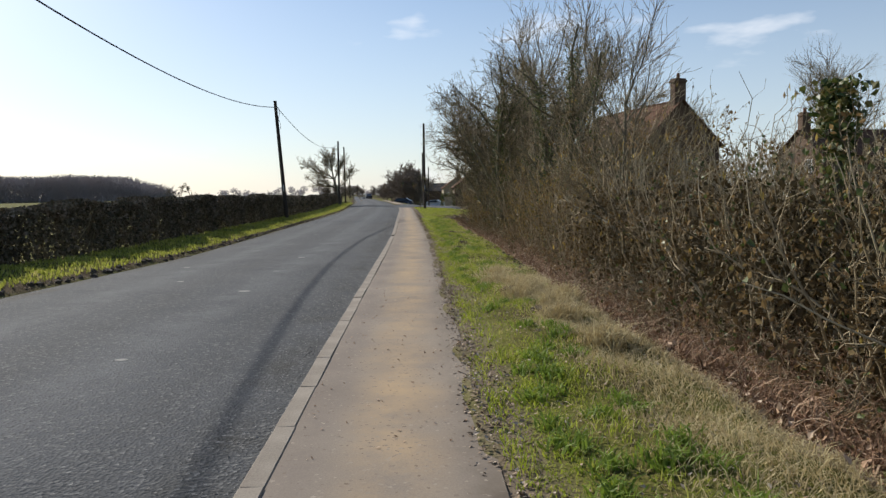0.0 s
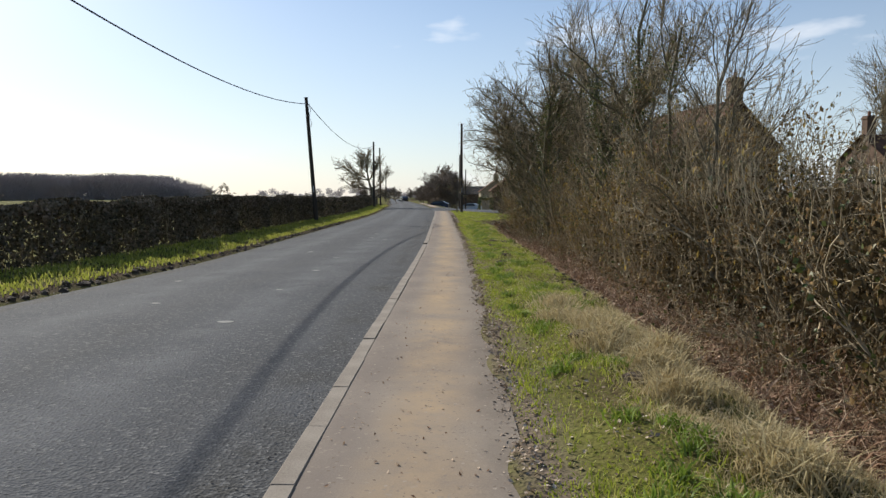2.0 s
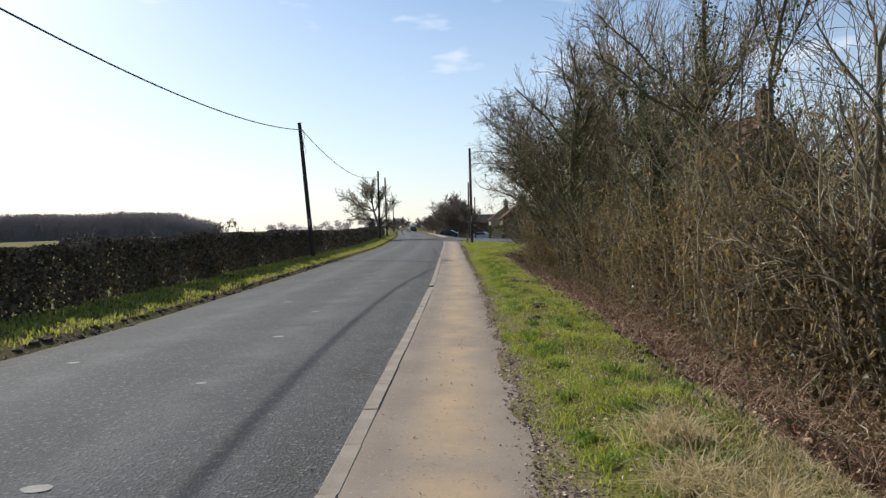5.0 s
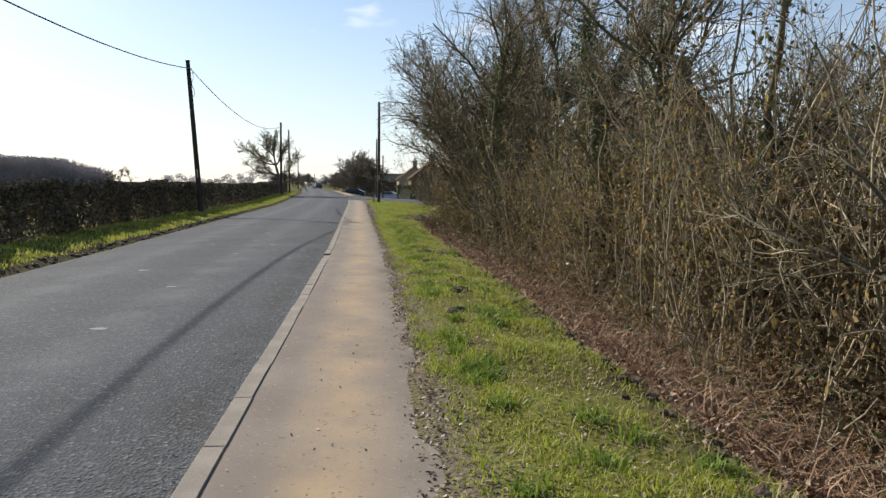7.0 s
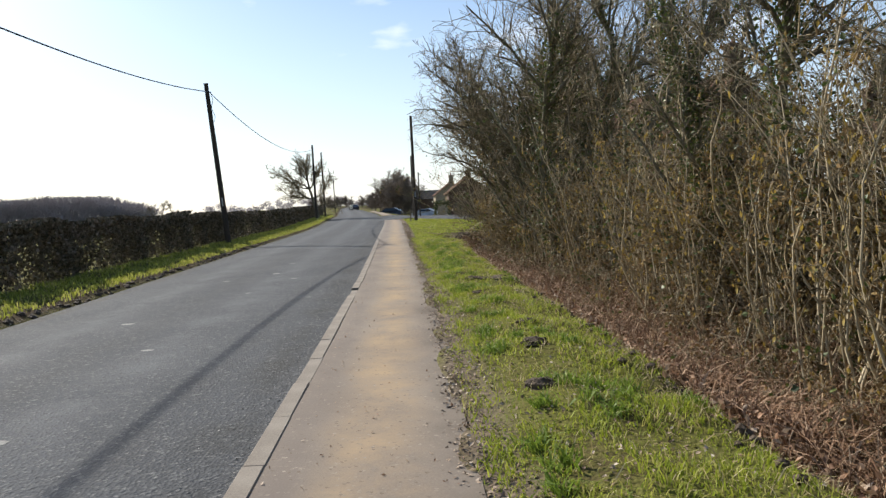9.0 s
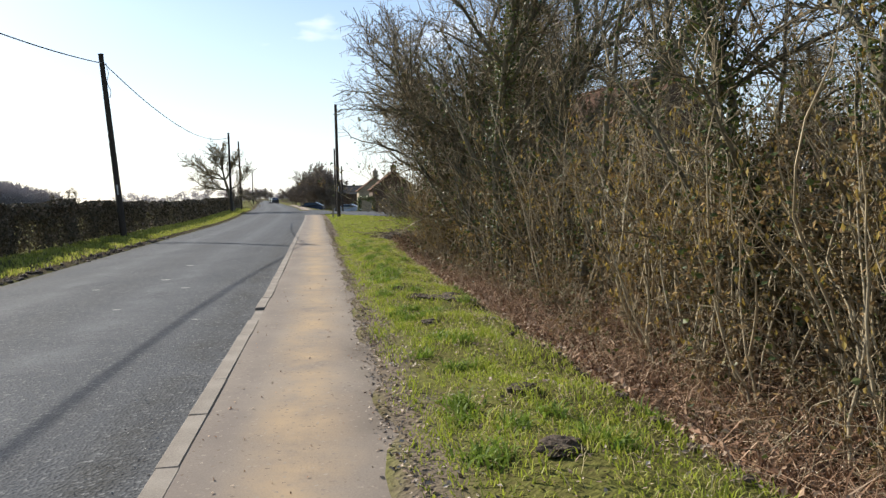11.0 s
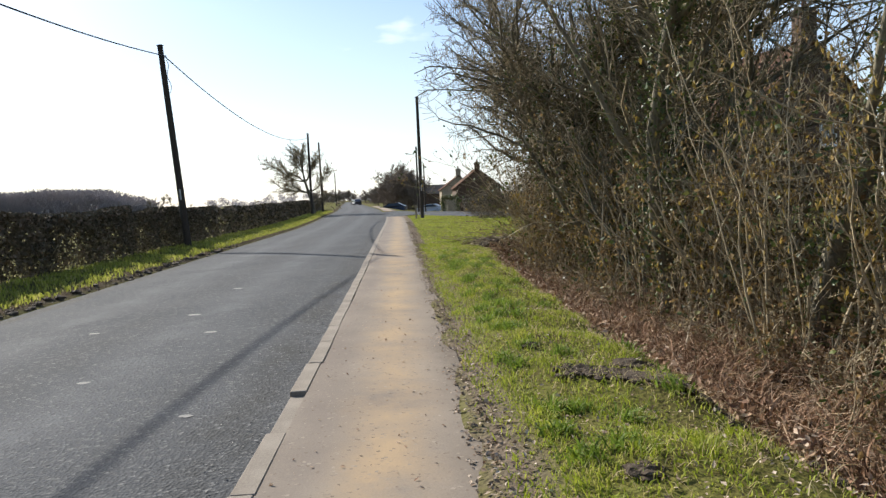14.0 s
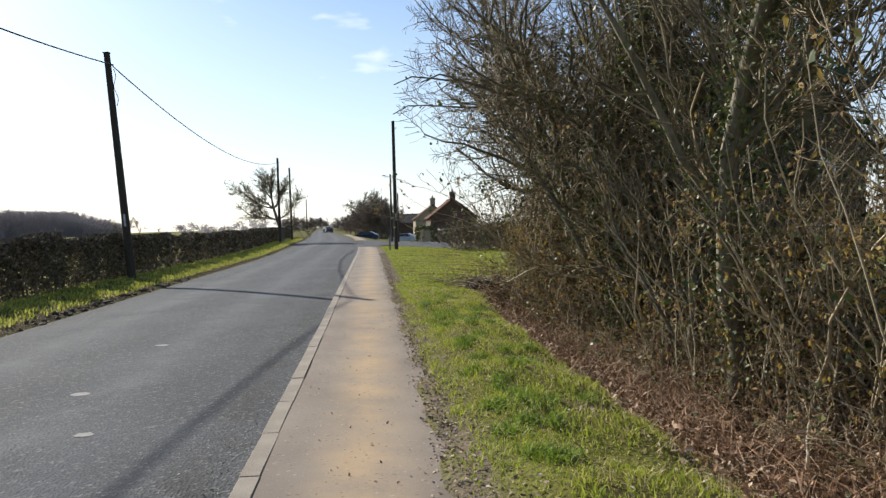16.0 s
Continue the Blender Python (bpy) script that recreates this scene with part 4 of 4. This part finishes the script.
# ---- poles and cables ----
def pole_thing(x, y, z, h, r, lean, label, band=False):
    t = thing("telegraph_pole", pose(x, y, z, 0, lean, 0), label, "pole", "roadside poles")
    put("shaft", quick_mesh("shaft", *tubes([(0, 0, -0.3, 0, 0, h * 0.5, r, r * 0.86), (0, 0, h * 0.5, 0, 0, h, r * 0.86, r * 0.72)], 12), True), M["pole"], t)
    put("cap", box(r * 1.5, r * 1.5, 0.03, (0, 0, h - 0.01), 0.008), M["pole"], t)
    bm = box(0.16, 0.05, 0.05, (0.1, 0, h - 0.42), 0.006)
    put("bracket", bm, M["metal"], t)
    if band:
        put("notice", box(0.06, 0.01, 0.4, (0.03, -r - 0.008, 1.75), 0.003), M["metal"], t, "narrow grey notice plate")
    return t


pole_thing(-8.4, 3.9, 0.3, 7.5, 0.13, 0, "dark creosoted wooden telegraph pole beside the hedge")
near_pole = pole_thing(-10.2, 46.15, 0.1, 7.38, 0.135, -4.0, "leaning dark wooden telegraph pole in front of the hedge", True)
put("cable_loop", quick_mesh("cable_loop", *tubes([(0.16 + 0.05 * math.sin(a * 0.9), 0, 6.85 - 0.11 * a, 0.16 + 0.05 * math.sin((a + 1) * 0.9), 0, 6.85 - 0.11 * (a + 1), 0.013, 0.013) for a in range(11)], 5), True), M["cable"], near_pole)
pole_thing(-13.1, 88.5, 0.35, 7.6, 0.13, 0, "dark wooden telegraph pole beside a bare tree")
pole_thing(-14.1, 101.0, 0.3, 7.75, 0.12, -0.5, "slender dark wooden pole by the road")
pole_thing(-24.0, 180.0, 0.2, 7.4, 0.13, 0, "distant dark wooden pole by the road")
pole_thing(-40.0, 262.0, 0.2, 7.4, 0.13, 0, "distant dark wooden pole by the road")
pole_thing(-2.0, 64.5, float(land(2.0, 64.5)), 7.5, 0.12, 0, "dark wooden pole on the grass beside the footpath", True)
stub = thing("marker_post", pose(-2.35, 63.8, float(land(1.8, 63.8))), "short grey marker post beside a pole", "post")
put("post", box(0.1, 0.1, 0.95, (0, 0, -0.1), 0.01), M["wood"], stub)
pole_thing(-3.4, 102.0, float(land(4.0, 102)), 7.4, 0.12, 0, "dark wooden pole on the grass")
pole_thing(-3.0, 118.0, float(land(6.0, 118)), 6.6, 0.11, 0, "slender distant wooden pole")


def cable(a, b, sag, r, label):
    a, b = np.array(a), np.array(b)
    pts = [a + (b - a) * t + np.array((0, 0, -4 * sag * t * (1 - t))) for t in np.linspace(0, 1, 49)]
    ob = put("overhead_cable", quick_mesh("overhead_cable", *rope(pts, r), True), M["cable"])
    return tagged(ob, label, "cable", "overhead cables")


cable((-8.5, 4.0, 7.15), (-10.61, 46.1, 7.10), 1.30, 0.022, "thick black twisted overhead cable between poles")
cable((-10.55, 46.2, 7.04), (-13.05, 88.4, 7.55), 1.2, 0.020, "thin sagging overhead cable between poles")

# ---- the big bare tree by the road, far trees ----
OAK = dict(steps=(3, 8, 6, 3), wander=0.16, lift=0.03, kids=(0, 24, 11, 0), spread=0.65, shrink=0.42, bare=(0, 0.22, 0.1, 0))


def oak_kind():
    """A leaning trunk from which long limbs fan out in flat layers, farther to one side."""
    r = np.random.default_rng(61)
    segs, tips = [], []
    foot = [np.array(p) for p in ((0, 0, -0.2), (-0.12, 0, 1.1), (-0.45, 0.05, 2.2), (-0.75, 0, 3.3), (-0.9, 0, 4.2))]
    for k in range(4):
        segs.append((0, (*foot[k], *foot[k + 1], 0.24 - 0.04 * k, 0.20 - 0.04 * k)))
    for k, dx, dy, dz, ln in ((1, 1.0, -0.3, 0.28, 3.6), (2, -1.0, 0.3, 0.06, 4.3), (2, -0.7, -0.8, 0.2, 3.8), (2, 1.0, 0.4, 0.45, 3.2), (3, -1.0, -0.2, 0.26, 4.2), (3, 0.5, 0.8, 0.6, 3.2), (3, -0.8, 0.6, 0.55, 4.0), (3, 0.75, -0.5, 0.9, 2.8), (4, -0.75, 0.0, 0.8, 3.3), (4, -0.25, 0.4, 1.0, 3.0), (4, 0.25, -0.3, 1.0, 2.7)):
        d = np.array((dx, dy, dz))
        grow(r, segs, tips, foot[k], d / np.linalg.norm(d), ln, 0.085, 1, OAK)
    fine = np.array(split(segs, (2, 3)))
    fine[:, 6:8] = np.clip(fine[:, 6:8], 0.012, 0.022)
    return [("trunk", quick_mesh("trunk", *tubes(split(segs, (0, 1)), 6), True), "bark"), ("crown", quick_mesh("crown", *tubes(fine, 3), True), "twig")]


oak = oak_kind()
plant("roadside_tree", oak, pose(-13.6, 92.5, 0.25), "wide-crowned bare tree beside the hedge and poles", "tree", "")
FAR = dict(steps=(6, 7, 5, 3), wander=0.16, lift=0.04, kids=(18, 11, 7, 0), spread=0.85, shrink=0.56, bare=(0.06, 0.1, 0.1, 0))
# trunks and crowns alike take the twig colour with haze painted in
far_kinds = [[(nm, me, "hazed_twig") for nm, me, _m in tree_kind(71 + i, 7.5, FAR, 0.22, (0, 0), 0, 3.2)] for i in range(3)]
sky_kind = tree_kind(79, 8.5, dict(FAR, kids=(9, 7, 5, 0), bare=(0.4, 0.15, 0.1, 0), shrink=0.5), 0.2, (0, 0), 0, 4.0)
rng = np.random.default_rng(77)
for dirx, dist, hgt in ((-0.036, 150, 0.9), (-0.046, 152, 1.08), (-0.054, 158, 1.14), (-0.050, 170, 1.05), (-0.062, 162, 0.98), (-0.058, 178, 1.0), (-0.069, 172, 0.84), (-0.075, 180, 0.76), (-0.080, 186, 0.66), (-0.087, 195, 0.6), (-0.092, 215, 0.6), (-0.030, 172, 0.85), (-0.042, 185, 0.95), (-0.066, 195, 0.85), (-0.150, 260, 0.62), (-0.162, 280, 0.66), (-0.172, 290, 0.6), (-0.142, 320, 0.7), (-0.134, 360, 0.7), (-0.127, 400, 0.75), (-0.119, 440, 0.8), (-0.105, 300, 0.6)):
    k = int(rng.integers(3))
    ob = set_plant(("far", k), "bare_tree", far_kinds[k], pose(-0.9 + dirx * dist, 21 + dist, -0.6 if dirx > -0.1 else 0.0, 0, 0, float(rng.uniform(0, 360))), "rounded bare brown tree in the distance", "tree", "distant roadside trees")
    ob.scale = (hgt * 1.15, hgt * 1.15, hgt)
for dirx, dist, hgt in ((-0.378, 380, 0.75), (-0.366, 390, 1.0), (-0.352, 385, 0.95), (-0.33, 400, 0.5), (-0.245, 390, 0.55)):
    set_plant(("skyline", 0), "bare_tree", sky_kind, pose(dirx * dist, dist, -1.9, 0, 0, float(rng.uniform(0, 360))), "thin bare tree on the skyline across the fields", "tree", "distant field trees").scale = (hgt * 1.3, hgt * 1.3, hgt)
# tall garden trees behind the houses
garden = tree_kind(81, 12.0, ASH, 0.2, (0, 0), 0, 1.6)
for i, (gx, gy, s) in enumerate(((37.0, 72.0, 1.05), (43.5, 78.0, 1.0), (23.0, 78.0, 0.85), (30.0, 92.0, 0.8))):
    ob = set_plant(("garden", 0), "garden_tree", garden, pose(gx, gy, 0, 0, 0, 70.0 * i), "tall pale bare tree behind the houses", "tree", "garden trees")
    ob.scale = (s, s, s)

# bush at the far end of the thicket and along the far gardens
bush_kind = shrub_kind(301, 2.0, 40, 1.1, 0, 0, 0.22)
bp = rng.normal(size=(2600, 3)) * np.array((0.75, 0.75, 0.55)) + np.array((0, 0, 0.95))
bush_kind.append(("foliage", quick_mesh("foliage", *leaves(bp[bp[:, 2] > 0], rng, 0.075, 1.5)), "hedge_leaf"))
for i, (bx, by, s) in enumerate(((2.2, 66.0, 1.0), (3.8, 67.5, 1.15), (5.6, 68.0, 1.25), (7.5, 70.0, 1.3), (2.4, 88.0, 0.9))):
    ob = set_plant(("bush", 0), "garden_bush", bush_kind, pose(bx, by, float(land(bx - float(kerb_x(by)), by)), 0, 0, 50.0 * i), "dense dark bare bush on the grass", "shrub", "garden bushes")
    ob.scale = (s, s, s)

# ---- far wood and skyline trees ----
rng = np.random.default_rng(90)


def clumps(centres, leaf, n, spread):
    c = np.repeat(np.asarray(centres, dtype=float), n, axis=0)
    v = rng.normal(size=c.shape)
    v /= np.linalg.norm(v, axis=1, keepdims=True)
    c = c + v * (rng.random((len(c), 1)) ** 0.4) * np.asarray(spread)
    return leaves(c, rng, leaf, 1.3)


# slender trunks and branches of the wood, row behind row, in the haze-paled colour
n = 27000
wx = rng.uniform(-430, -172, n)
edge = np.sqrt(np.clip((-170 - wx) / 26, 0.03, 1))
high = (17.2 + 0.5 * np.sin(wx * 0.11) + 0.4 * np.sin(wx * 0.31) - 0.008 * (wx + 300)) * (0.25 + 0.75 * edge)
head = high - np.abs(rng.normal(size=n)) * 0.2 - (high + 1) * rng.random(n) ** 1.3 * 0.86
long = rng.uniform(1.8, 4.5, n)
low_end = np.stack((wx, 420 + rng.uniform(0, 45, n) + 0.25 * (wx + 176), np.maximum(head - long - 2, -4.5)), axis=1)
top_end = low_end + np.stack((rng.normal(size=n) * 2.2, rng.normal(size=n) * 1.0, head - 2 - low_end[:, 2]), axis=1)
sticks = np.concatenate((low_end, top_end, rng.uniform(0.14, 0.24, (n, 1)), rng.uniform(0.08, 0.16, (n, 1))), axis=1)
tagged(put("far_wood", quick_mesh("far_wood", *tubes(sticks, 3)), M["hazed_wood"]), "dark leafless wood across the fields, haze painted into its colour", "wood", kind="stuff")
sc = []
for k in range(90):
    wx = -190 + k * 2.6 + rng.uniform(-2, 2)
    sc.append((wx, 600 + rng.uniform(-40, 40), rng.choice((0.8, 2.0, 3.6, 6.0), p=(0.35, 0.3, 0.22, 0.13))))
tagged(put("far_treeline", quick_mesh("far_treeline", *clumps(sc, 0.8, 130, (3.5, 3.5, 2.6))), M["hazed_wood"]), "thin line of hedgerow trees on the horizon", "wood", kind="stuff")


# ---- houses ----
def gable_house(name, at, width, length, eave, ridge, wall, roof, label, chimneys=(), windows=(), door=None):
    """A house whose gable end is at its origin, facing -y, with the ridge running back along +y."""
    t = thing(name, at, label, "house")
    w = width / 2
    bm = bmesh.new()
    prof = [(-w, -0.6), (w, -0.6), (w, eave), (0, ridge - 0.12), (-w, eave)]
    a = [bm.verts.new((x, 0, z)) for x, z in prof]
    b = [bm.verts.new((x, length, z)) for x, z in prof]
    bm.faces.new(a)
    bm.faces.new(b[::-1])
    for i in range(5):
        j = (i + 1) % 5
        bm.faces.new((a[j], a[i], b[i], b[j]))
    bmesh.ops.recalc_face_normals(bm, faces=bm.faces)
    put("wall", bm, wall, t)
    sl = math.hypot(w + 0.3, (ridge - eave) * (w + 0.3) / w)
    ang = math.degrees(math.atan2(ridge - eave, w))
    for s in (-1, 1):
        rb = bmesh.new()
        rows = 14
        for i in range(rows):
            # overlapping courses of tiles
            box(sl / rows + 0.06, length + 0.5, 0.05, (-(i + 0.5) * sl / rows, length / 2, 0.0), 0.0, rb, Matrix.Rotation(radians(-4), 4, "Y"))
        put("roof", rb, roof, t, kind="stuff", at=Matrix.Translation((0, 0, ridge)) @ (Matrix.Rotation(radians(-ang), 4, "Y") if s < 0 else Matrix.Rotation(radians(ang), 4, "Y") @ Matrix.Rotation(math.pi, 4, "Z") @ Matrix.Translation((0, -length, 0))))
    put("ridge_tiles", box(0.28, length + 0.4, 0.14, (0, length / 2, ridge - 0.03), 0.05), roof, t)
    for cy, cw, cl, top in chimneys:
        c = put("chimney", box(cw, cl, top - ridge + 0.7, (0, cy, ridge - 0.7), 0.01), wall, t)
        put("cap", box(cw + 0.14, cl + 0.14, 0.16, (0, cy, top - 0.3), 0.01), wall, c)
        put("pot", quick_mesh("pot", *tubes([(0, cy, top - 0.05, 0, cy, top + 0.4, 0.14, 0.11)], 10), True), M["brick"], c)
    for wx, wz, ww, wh in windows:
        f = bmesh.new()
        for px, pz, sx, sz in ((0, 0, ww + 0.12, 0.07), (0, wh - 0.07, ww + 0.12, 0.07), (-ww / 2, 0, 0.07, wh), (ww / 2, 0, 0.07, wh), (0, 0, 0.05, wh)):
            box(sx, 0.09, sz, (px, 0, pz), 0.0, f)
        win = put("window", f, M["white"], t, "white window frame", Matrix.Translation((wx, -0.035, wz)))
        put("pane", box(ww, 0.02, wh - 0.1, (0, 0.02, 0.05)), M["glass"], win)
        put("sill", box(ww + 0.25, 0.16, 0.06, (0, -0.03, -0.07), 0.008), M["white"], win)
    if door:
        dx, dw, dh = door
        put("door", box(dw, 0.08, dh, (dx, -0.03, 0), 0.01), M["wood"], t)
    return t


gable_house("house", pose(17.7, 55.5, 0.2, 0, 0, 15), 6.6, 13.0, 4.9, 8.1, M["brown_brick"], M["tile"], "brown brick house with a steep tiled roof and gable chimney", ((0.5, 0.95, 0.65, 9.75),), ((0.9, 3.0, 0.9, 1.1),))
gable_house("house", pose(33.0, 69.0, 0.0, 0, 0, -84), 7.5, 15.0, 4.6, 6.9, M["brown_brick"], M["tile"], "brown brick house with a long low tiled roof", ((0.5, 0.8, 0.8, 8.6),), ((-1.7, 3.0, 1.0, 1.2), (1.7, 3.0, 1.0, 1.2), (-1.7, 0.8, 1.0, 1.3), (1.7, 0.8, 1.0, 1.3)))
gable_house("cottage", pose(4.2, 117.0, -1.1, 0, 0, 3), 6.0, 8.0, 3.7, 6.0, M["brown_brick"], M["tile"], "small brown brick cottage with a tiled roof", ((0.6, 0.7, 0.6, 6.9),), ((-1.4, 0.9, 1.1, 1.2), (1.5, 0.9, 1.1, 1.2)))
gable_house("cottage", pose(2.2, 141.0, -1.1, 0, 0, 3), 5.8, 8.0, 3.7, 5.8, M["render"], M["tile"], "small cream cottage with a tiled roof and chimney", ((0.6, 0.8, 0.6, 7.0),), ((-1.3, 0.9, 1.0, 1.2), (1.3, 0.9, 1.0, 1.2)))
gable_house("barn", pose(-5.5, 176.0, -1.1, 0, 0, -90), 8.0, 12.0, 3.2, 4.9, M["brown_brick"], M["slate"], "long low dark-roofed building beyond the cottages")
porch = thing("porch", pose(0.55, 116.0, -1.1), "pale lean-to porch against the cottage", "porch")
put("wall", box(1.2, 2.4, 2.5, (0, 0, -0.3), 0.01), M["render"], porch)
put("roof", box(1.5, 2.7, 0.12, (0, 0, 2.25), 0.01, None, Matrix.Rotation(radians(-9), 4, "Y")), M["tile"], porch)

# garden fence and arch
fence = thing("garden_fence", pose(1.5, 95.0, float(land(9, 95))), "pale weathered board fence round a garden", "fence")
for i in range(16):
    put("board", box(0.14, 0.025, 1.75, (0.17 * i, 0.0, -0.1), 0.004), M["wood"], fence)
for i in range(4):
    put("post", box(0.11, 0.11, 2.0, (0.9 * i - 0.05, 0.08, -0.2), 0.008), M["wood"], fence)
arch = thing("garden_arch", pose(0.1, 93.5, float(land(7, 93.5))), "dark trimmed evergreen arch over a garden gate", "hedge")
ap = []
for i in range(1500):
    s = rng.random()
    if s < 0.35:
        ap.append((-0.75 + rng.normal() * 0.12, rng.normal() * 0.15, rng.uniform(-0.1, 1.7)))
    elif s < 0.7:
        ap.append((0.75 + rng.normal() * 0.12, rng.normal() * 0.15, rng.uniform(-0.1, 1.7)))
    else:
        ap.append((rng.uniform(-0.85, 0.85), rng.normal() * 0.15, 1.7 + rng.normal() * 0.12))
put("foliage", quick_mesh("foliage", *leaves(ap, rng, 0.14)), M["ivy"], arch)


# ---- parked cars ----
def car(at, paint, label):
    t = thing("car", at, label, "car", "parked cars")
    bm = bmesh.new()
    prof = [(-2.05, 0.3), (2.05, 0.3), (2.08, 0.62), (1.95, 0.8), (1.05, 0.92), (0.45, 1.36), (-0.9, 1.42), (-1.75, 1.0), (-2.05, 0.9)]
    a = [bm.verts.new((x, -0.8 if z < 1 else -0.66, z)) for x, z in prof]
    b = [bm.verts.new((x, 0.8 if z < 1 else 0.66, z)) for x, z in prof]
    bm.faces.new(a)
    bm.faces.new(b[::-1])
    for i in range(len(prof)):
        j = (i + 1) % len(prof)
        bm.faces.new((a[j], a[i], b[i], b[j]))
    bmesh.ops.recalc_face_normals(bm, faces=bm.faces)
    bmesh.ops.bevel(bm, geom=bm.edges[:], offset=0.05, segments=2, affect="EDGES")
    put("body", bm, paint, t)
    for s in (-1, 1):
        g = bmesh.new()
        vs = [g.verts.new((x, s * yy, z)) for x, yy, z in ((0.85, 0.775, 0.97), (0.42, 0.70, 1.28), (-0.85, 0.69, 1.33), (-1.4, 0.775, 1.0))]
        g.faces.new(vs)
        put("side_window", g, M["glass"], t)
        for wx in (-1.3, 1.3):
            wh = put("wheel", quick_mesh("wheel", *tubes([(wx, s * 0.62, 0.31, wx, s * 0.83, 0.31, 0.31, 0.31)], 16), True), M["tyre"], t)
            put("rim", quick_mesh("rim", *tubes([(wx, s * 0.82, 0.31, wx, s * 0.84, 0.31, 0.2, 0.17)], 12), True), M["metal"], wh)
    for yy in (-0.55, 0.55):
        put("headlight", box(0.06, 0.3, 0.14, (2.03, yy, 0.62), 0.01), M["rubbish"], t)
    w = bmesh.new()
    w.faces.new([w.verts.new(c) for c in ((1.06, -0.62, 0.95), (1.06, 0.62, 0.95), (0.49, 0.55, 1.35), (0.49, -0.55, 1.35))])
    put("windscreen", w, M["glass"], t, at=Matrix.Translation((0.025, 0, 0.02)))
    return t


car(pose(-8.0, 126.0, float(land(4.0, 126)), 0, 0, 170), M["car_dark"], "dark blue car parked on the grass edge")
car(pose(-2.6, 130.0, float(land(10, 130)), 0, 0, 160), M["car_silver"], "silver car parked by the cottages")
car(pose(-23.6, 212.0, ROAD_Z + 0.02, 0, 0, 105), M["car_dark"], "dark car standing on the far road")
car(pose(-21.4, 197.0, ROAD_Z + 0.02, 0, 0, 105), M["car_dark"], "dark car standing on the far road")

# ---- molehills and rubbish on the verge ----
def molehill(u, yy, r, h):
    bm = bmesh.new()
    bmesh.ops.create_icosphere(bm, subdivisions=3, radius=1.0)
    for v in bm.verts:
        k = 1 + 0.35 * noise.noise(v.co * 2.3 + Vector((yy, u, 0))) + 0.18 * noise.noise(v.co * 6.0)
        v.co = Vector((v.co.x * r * k, v.co.y * r * k, max(-0.2, v.co.z) * h * k))
    ob = put("molehill", bm, M["soil"], None, at=pose(*ground_at(u, yy)))
    tagged(ob, "small heap of dark crumbly soil in the grass", "molehill", "molehills on the verge")


for yy, xx, r, h in ((17.3, 0.27, 0.13, 0.10), (19.6, 0.45, 0.12, 0.08), (18.5, 0.38, 0.13, 0.08), (24.6, 0.6, 0.16, 0.09), (25.3, -0.05, 0.10, 0.06), (22.45, 0.13, 0.11, 0.06), (10.4, 0.74, 0.14, 0.13), (9.3, 0.82, 0.17, 0.13), (8.5, 1.25, 0.17, 0.12), (9.8, 1.05, 0.12, 0.11), (7.9, 1.0, 0.12, 0.10)):
    molehill(xx - float(kerb_x(yy)), yy, r * 0.85, h * 0.55)
cl = []
for k in range(620):
    q = rng.random()  # torn turf slanting across the verge
    cl.append((ground_at(2.05 + 1.05 * q + rng.normal() * 0.1, 24.35 - 0.5 * q + rng.normal() * 0.085) + np.array((0, 0, 0.005)), rng.uniform(0.012, 0.042)))
for k in range(330):
    yy = rng.uniform(12.0, 27.2)
    g = np.array((0, 0, 0.02)) + ground_at(2.9 + rng.normal() * 0.13, yy)
    bm2 = (g, rng.uniform(0.015, 0.042))
    cl.append(bm2)
for k in range(170):
    cl.append((ground_at(-5.62 + rng.normal() * 0.07, rng.uniform(11, 48)), rng.uniform(0.03, 0.09)))
clod = bmesh.new()
for g, r in cl:
    made = bmesh.ops.create_icosphere(clod, subdivisions=1, radius=r)["verts"]
    for v in made:
        v.co = Vector((v.co.x, v.co.y * 1.3, v.co.z * 0.7)) * (1 + 0.5 * noise.noise(v.co * 25 + Vector(g))) + Vector(g)
tagged(put("soil_clods", clod, M["soil"]), "crumbled dark clods along the broken verge edge", "soil", kind="stuff")
heap = []
for k in range(330):
    p = ground_at(3.55 + rng.normal() * 0.42, 38.5 + rng.normal() * 0.4) + np.array((0, 0, 0.02 + 0.2 * rng.random()))
    d = np.array((rng.normal(), rng.normal(), rng.normal() * 0.25))
    d *= rng.uniform(0.15, 0.45) / np.linalg.norm(d)
    heap.append((*(p - d), *(p + d), rng.uniform(0.006, 0.014), rng.uniform(0.004, 0.008)))
tagged(put("brush_heap", quick_mesh("brush_heap", *tubes(heap, 4), True), M["twig"]), "low heap of dark cut twigs on the grass", "brushwood", kind="stuff")
bank = [(38.5 + rng.normal() * 0.3, 3.1 + rng.uniform(0, 1.0)) for _ in range(10)]
for yy, u in bank:
    molehill(u, yy, rng.uniform(0.2, 0.4), rng.uniform(0.12, 0.25))
for yy, u in ((13.0, 4.55), (25.2, 4.5), (5.2, 4.1), (20.4, 3.5), (23.5, 3.6)):
    bm = bmesh.new()
    bmesh.ops.create_icosphere(bm, subdivisions=2, radius=0.05)
    for v in bm.verts:
        v.co *= 1 + 0.6 * noise.noise(v.co * 20 + Vector((yy, u, 0)))
        v.co.z *= 0.5
    tagged(put("litter_scrap", bm, M["rubbish"], None, at=pose(*(ground_at(u, yy) + np.array((0, 0, 0.03))))), "crumpled pale plastic scrap lying in the ditch", "litter", "scraps in the ditch")
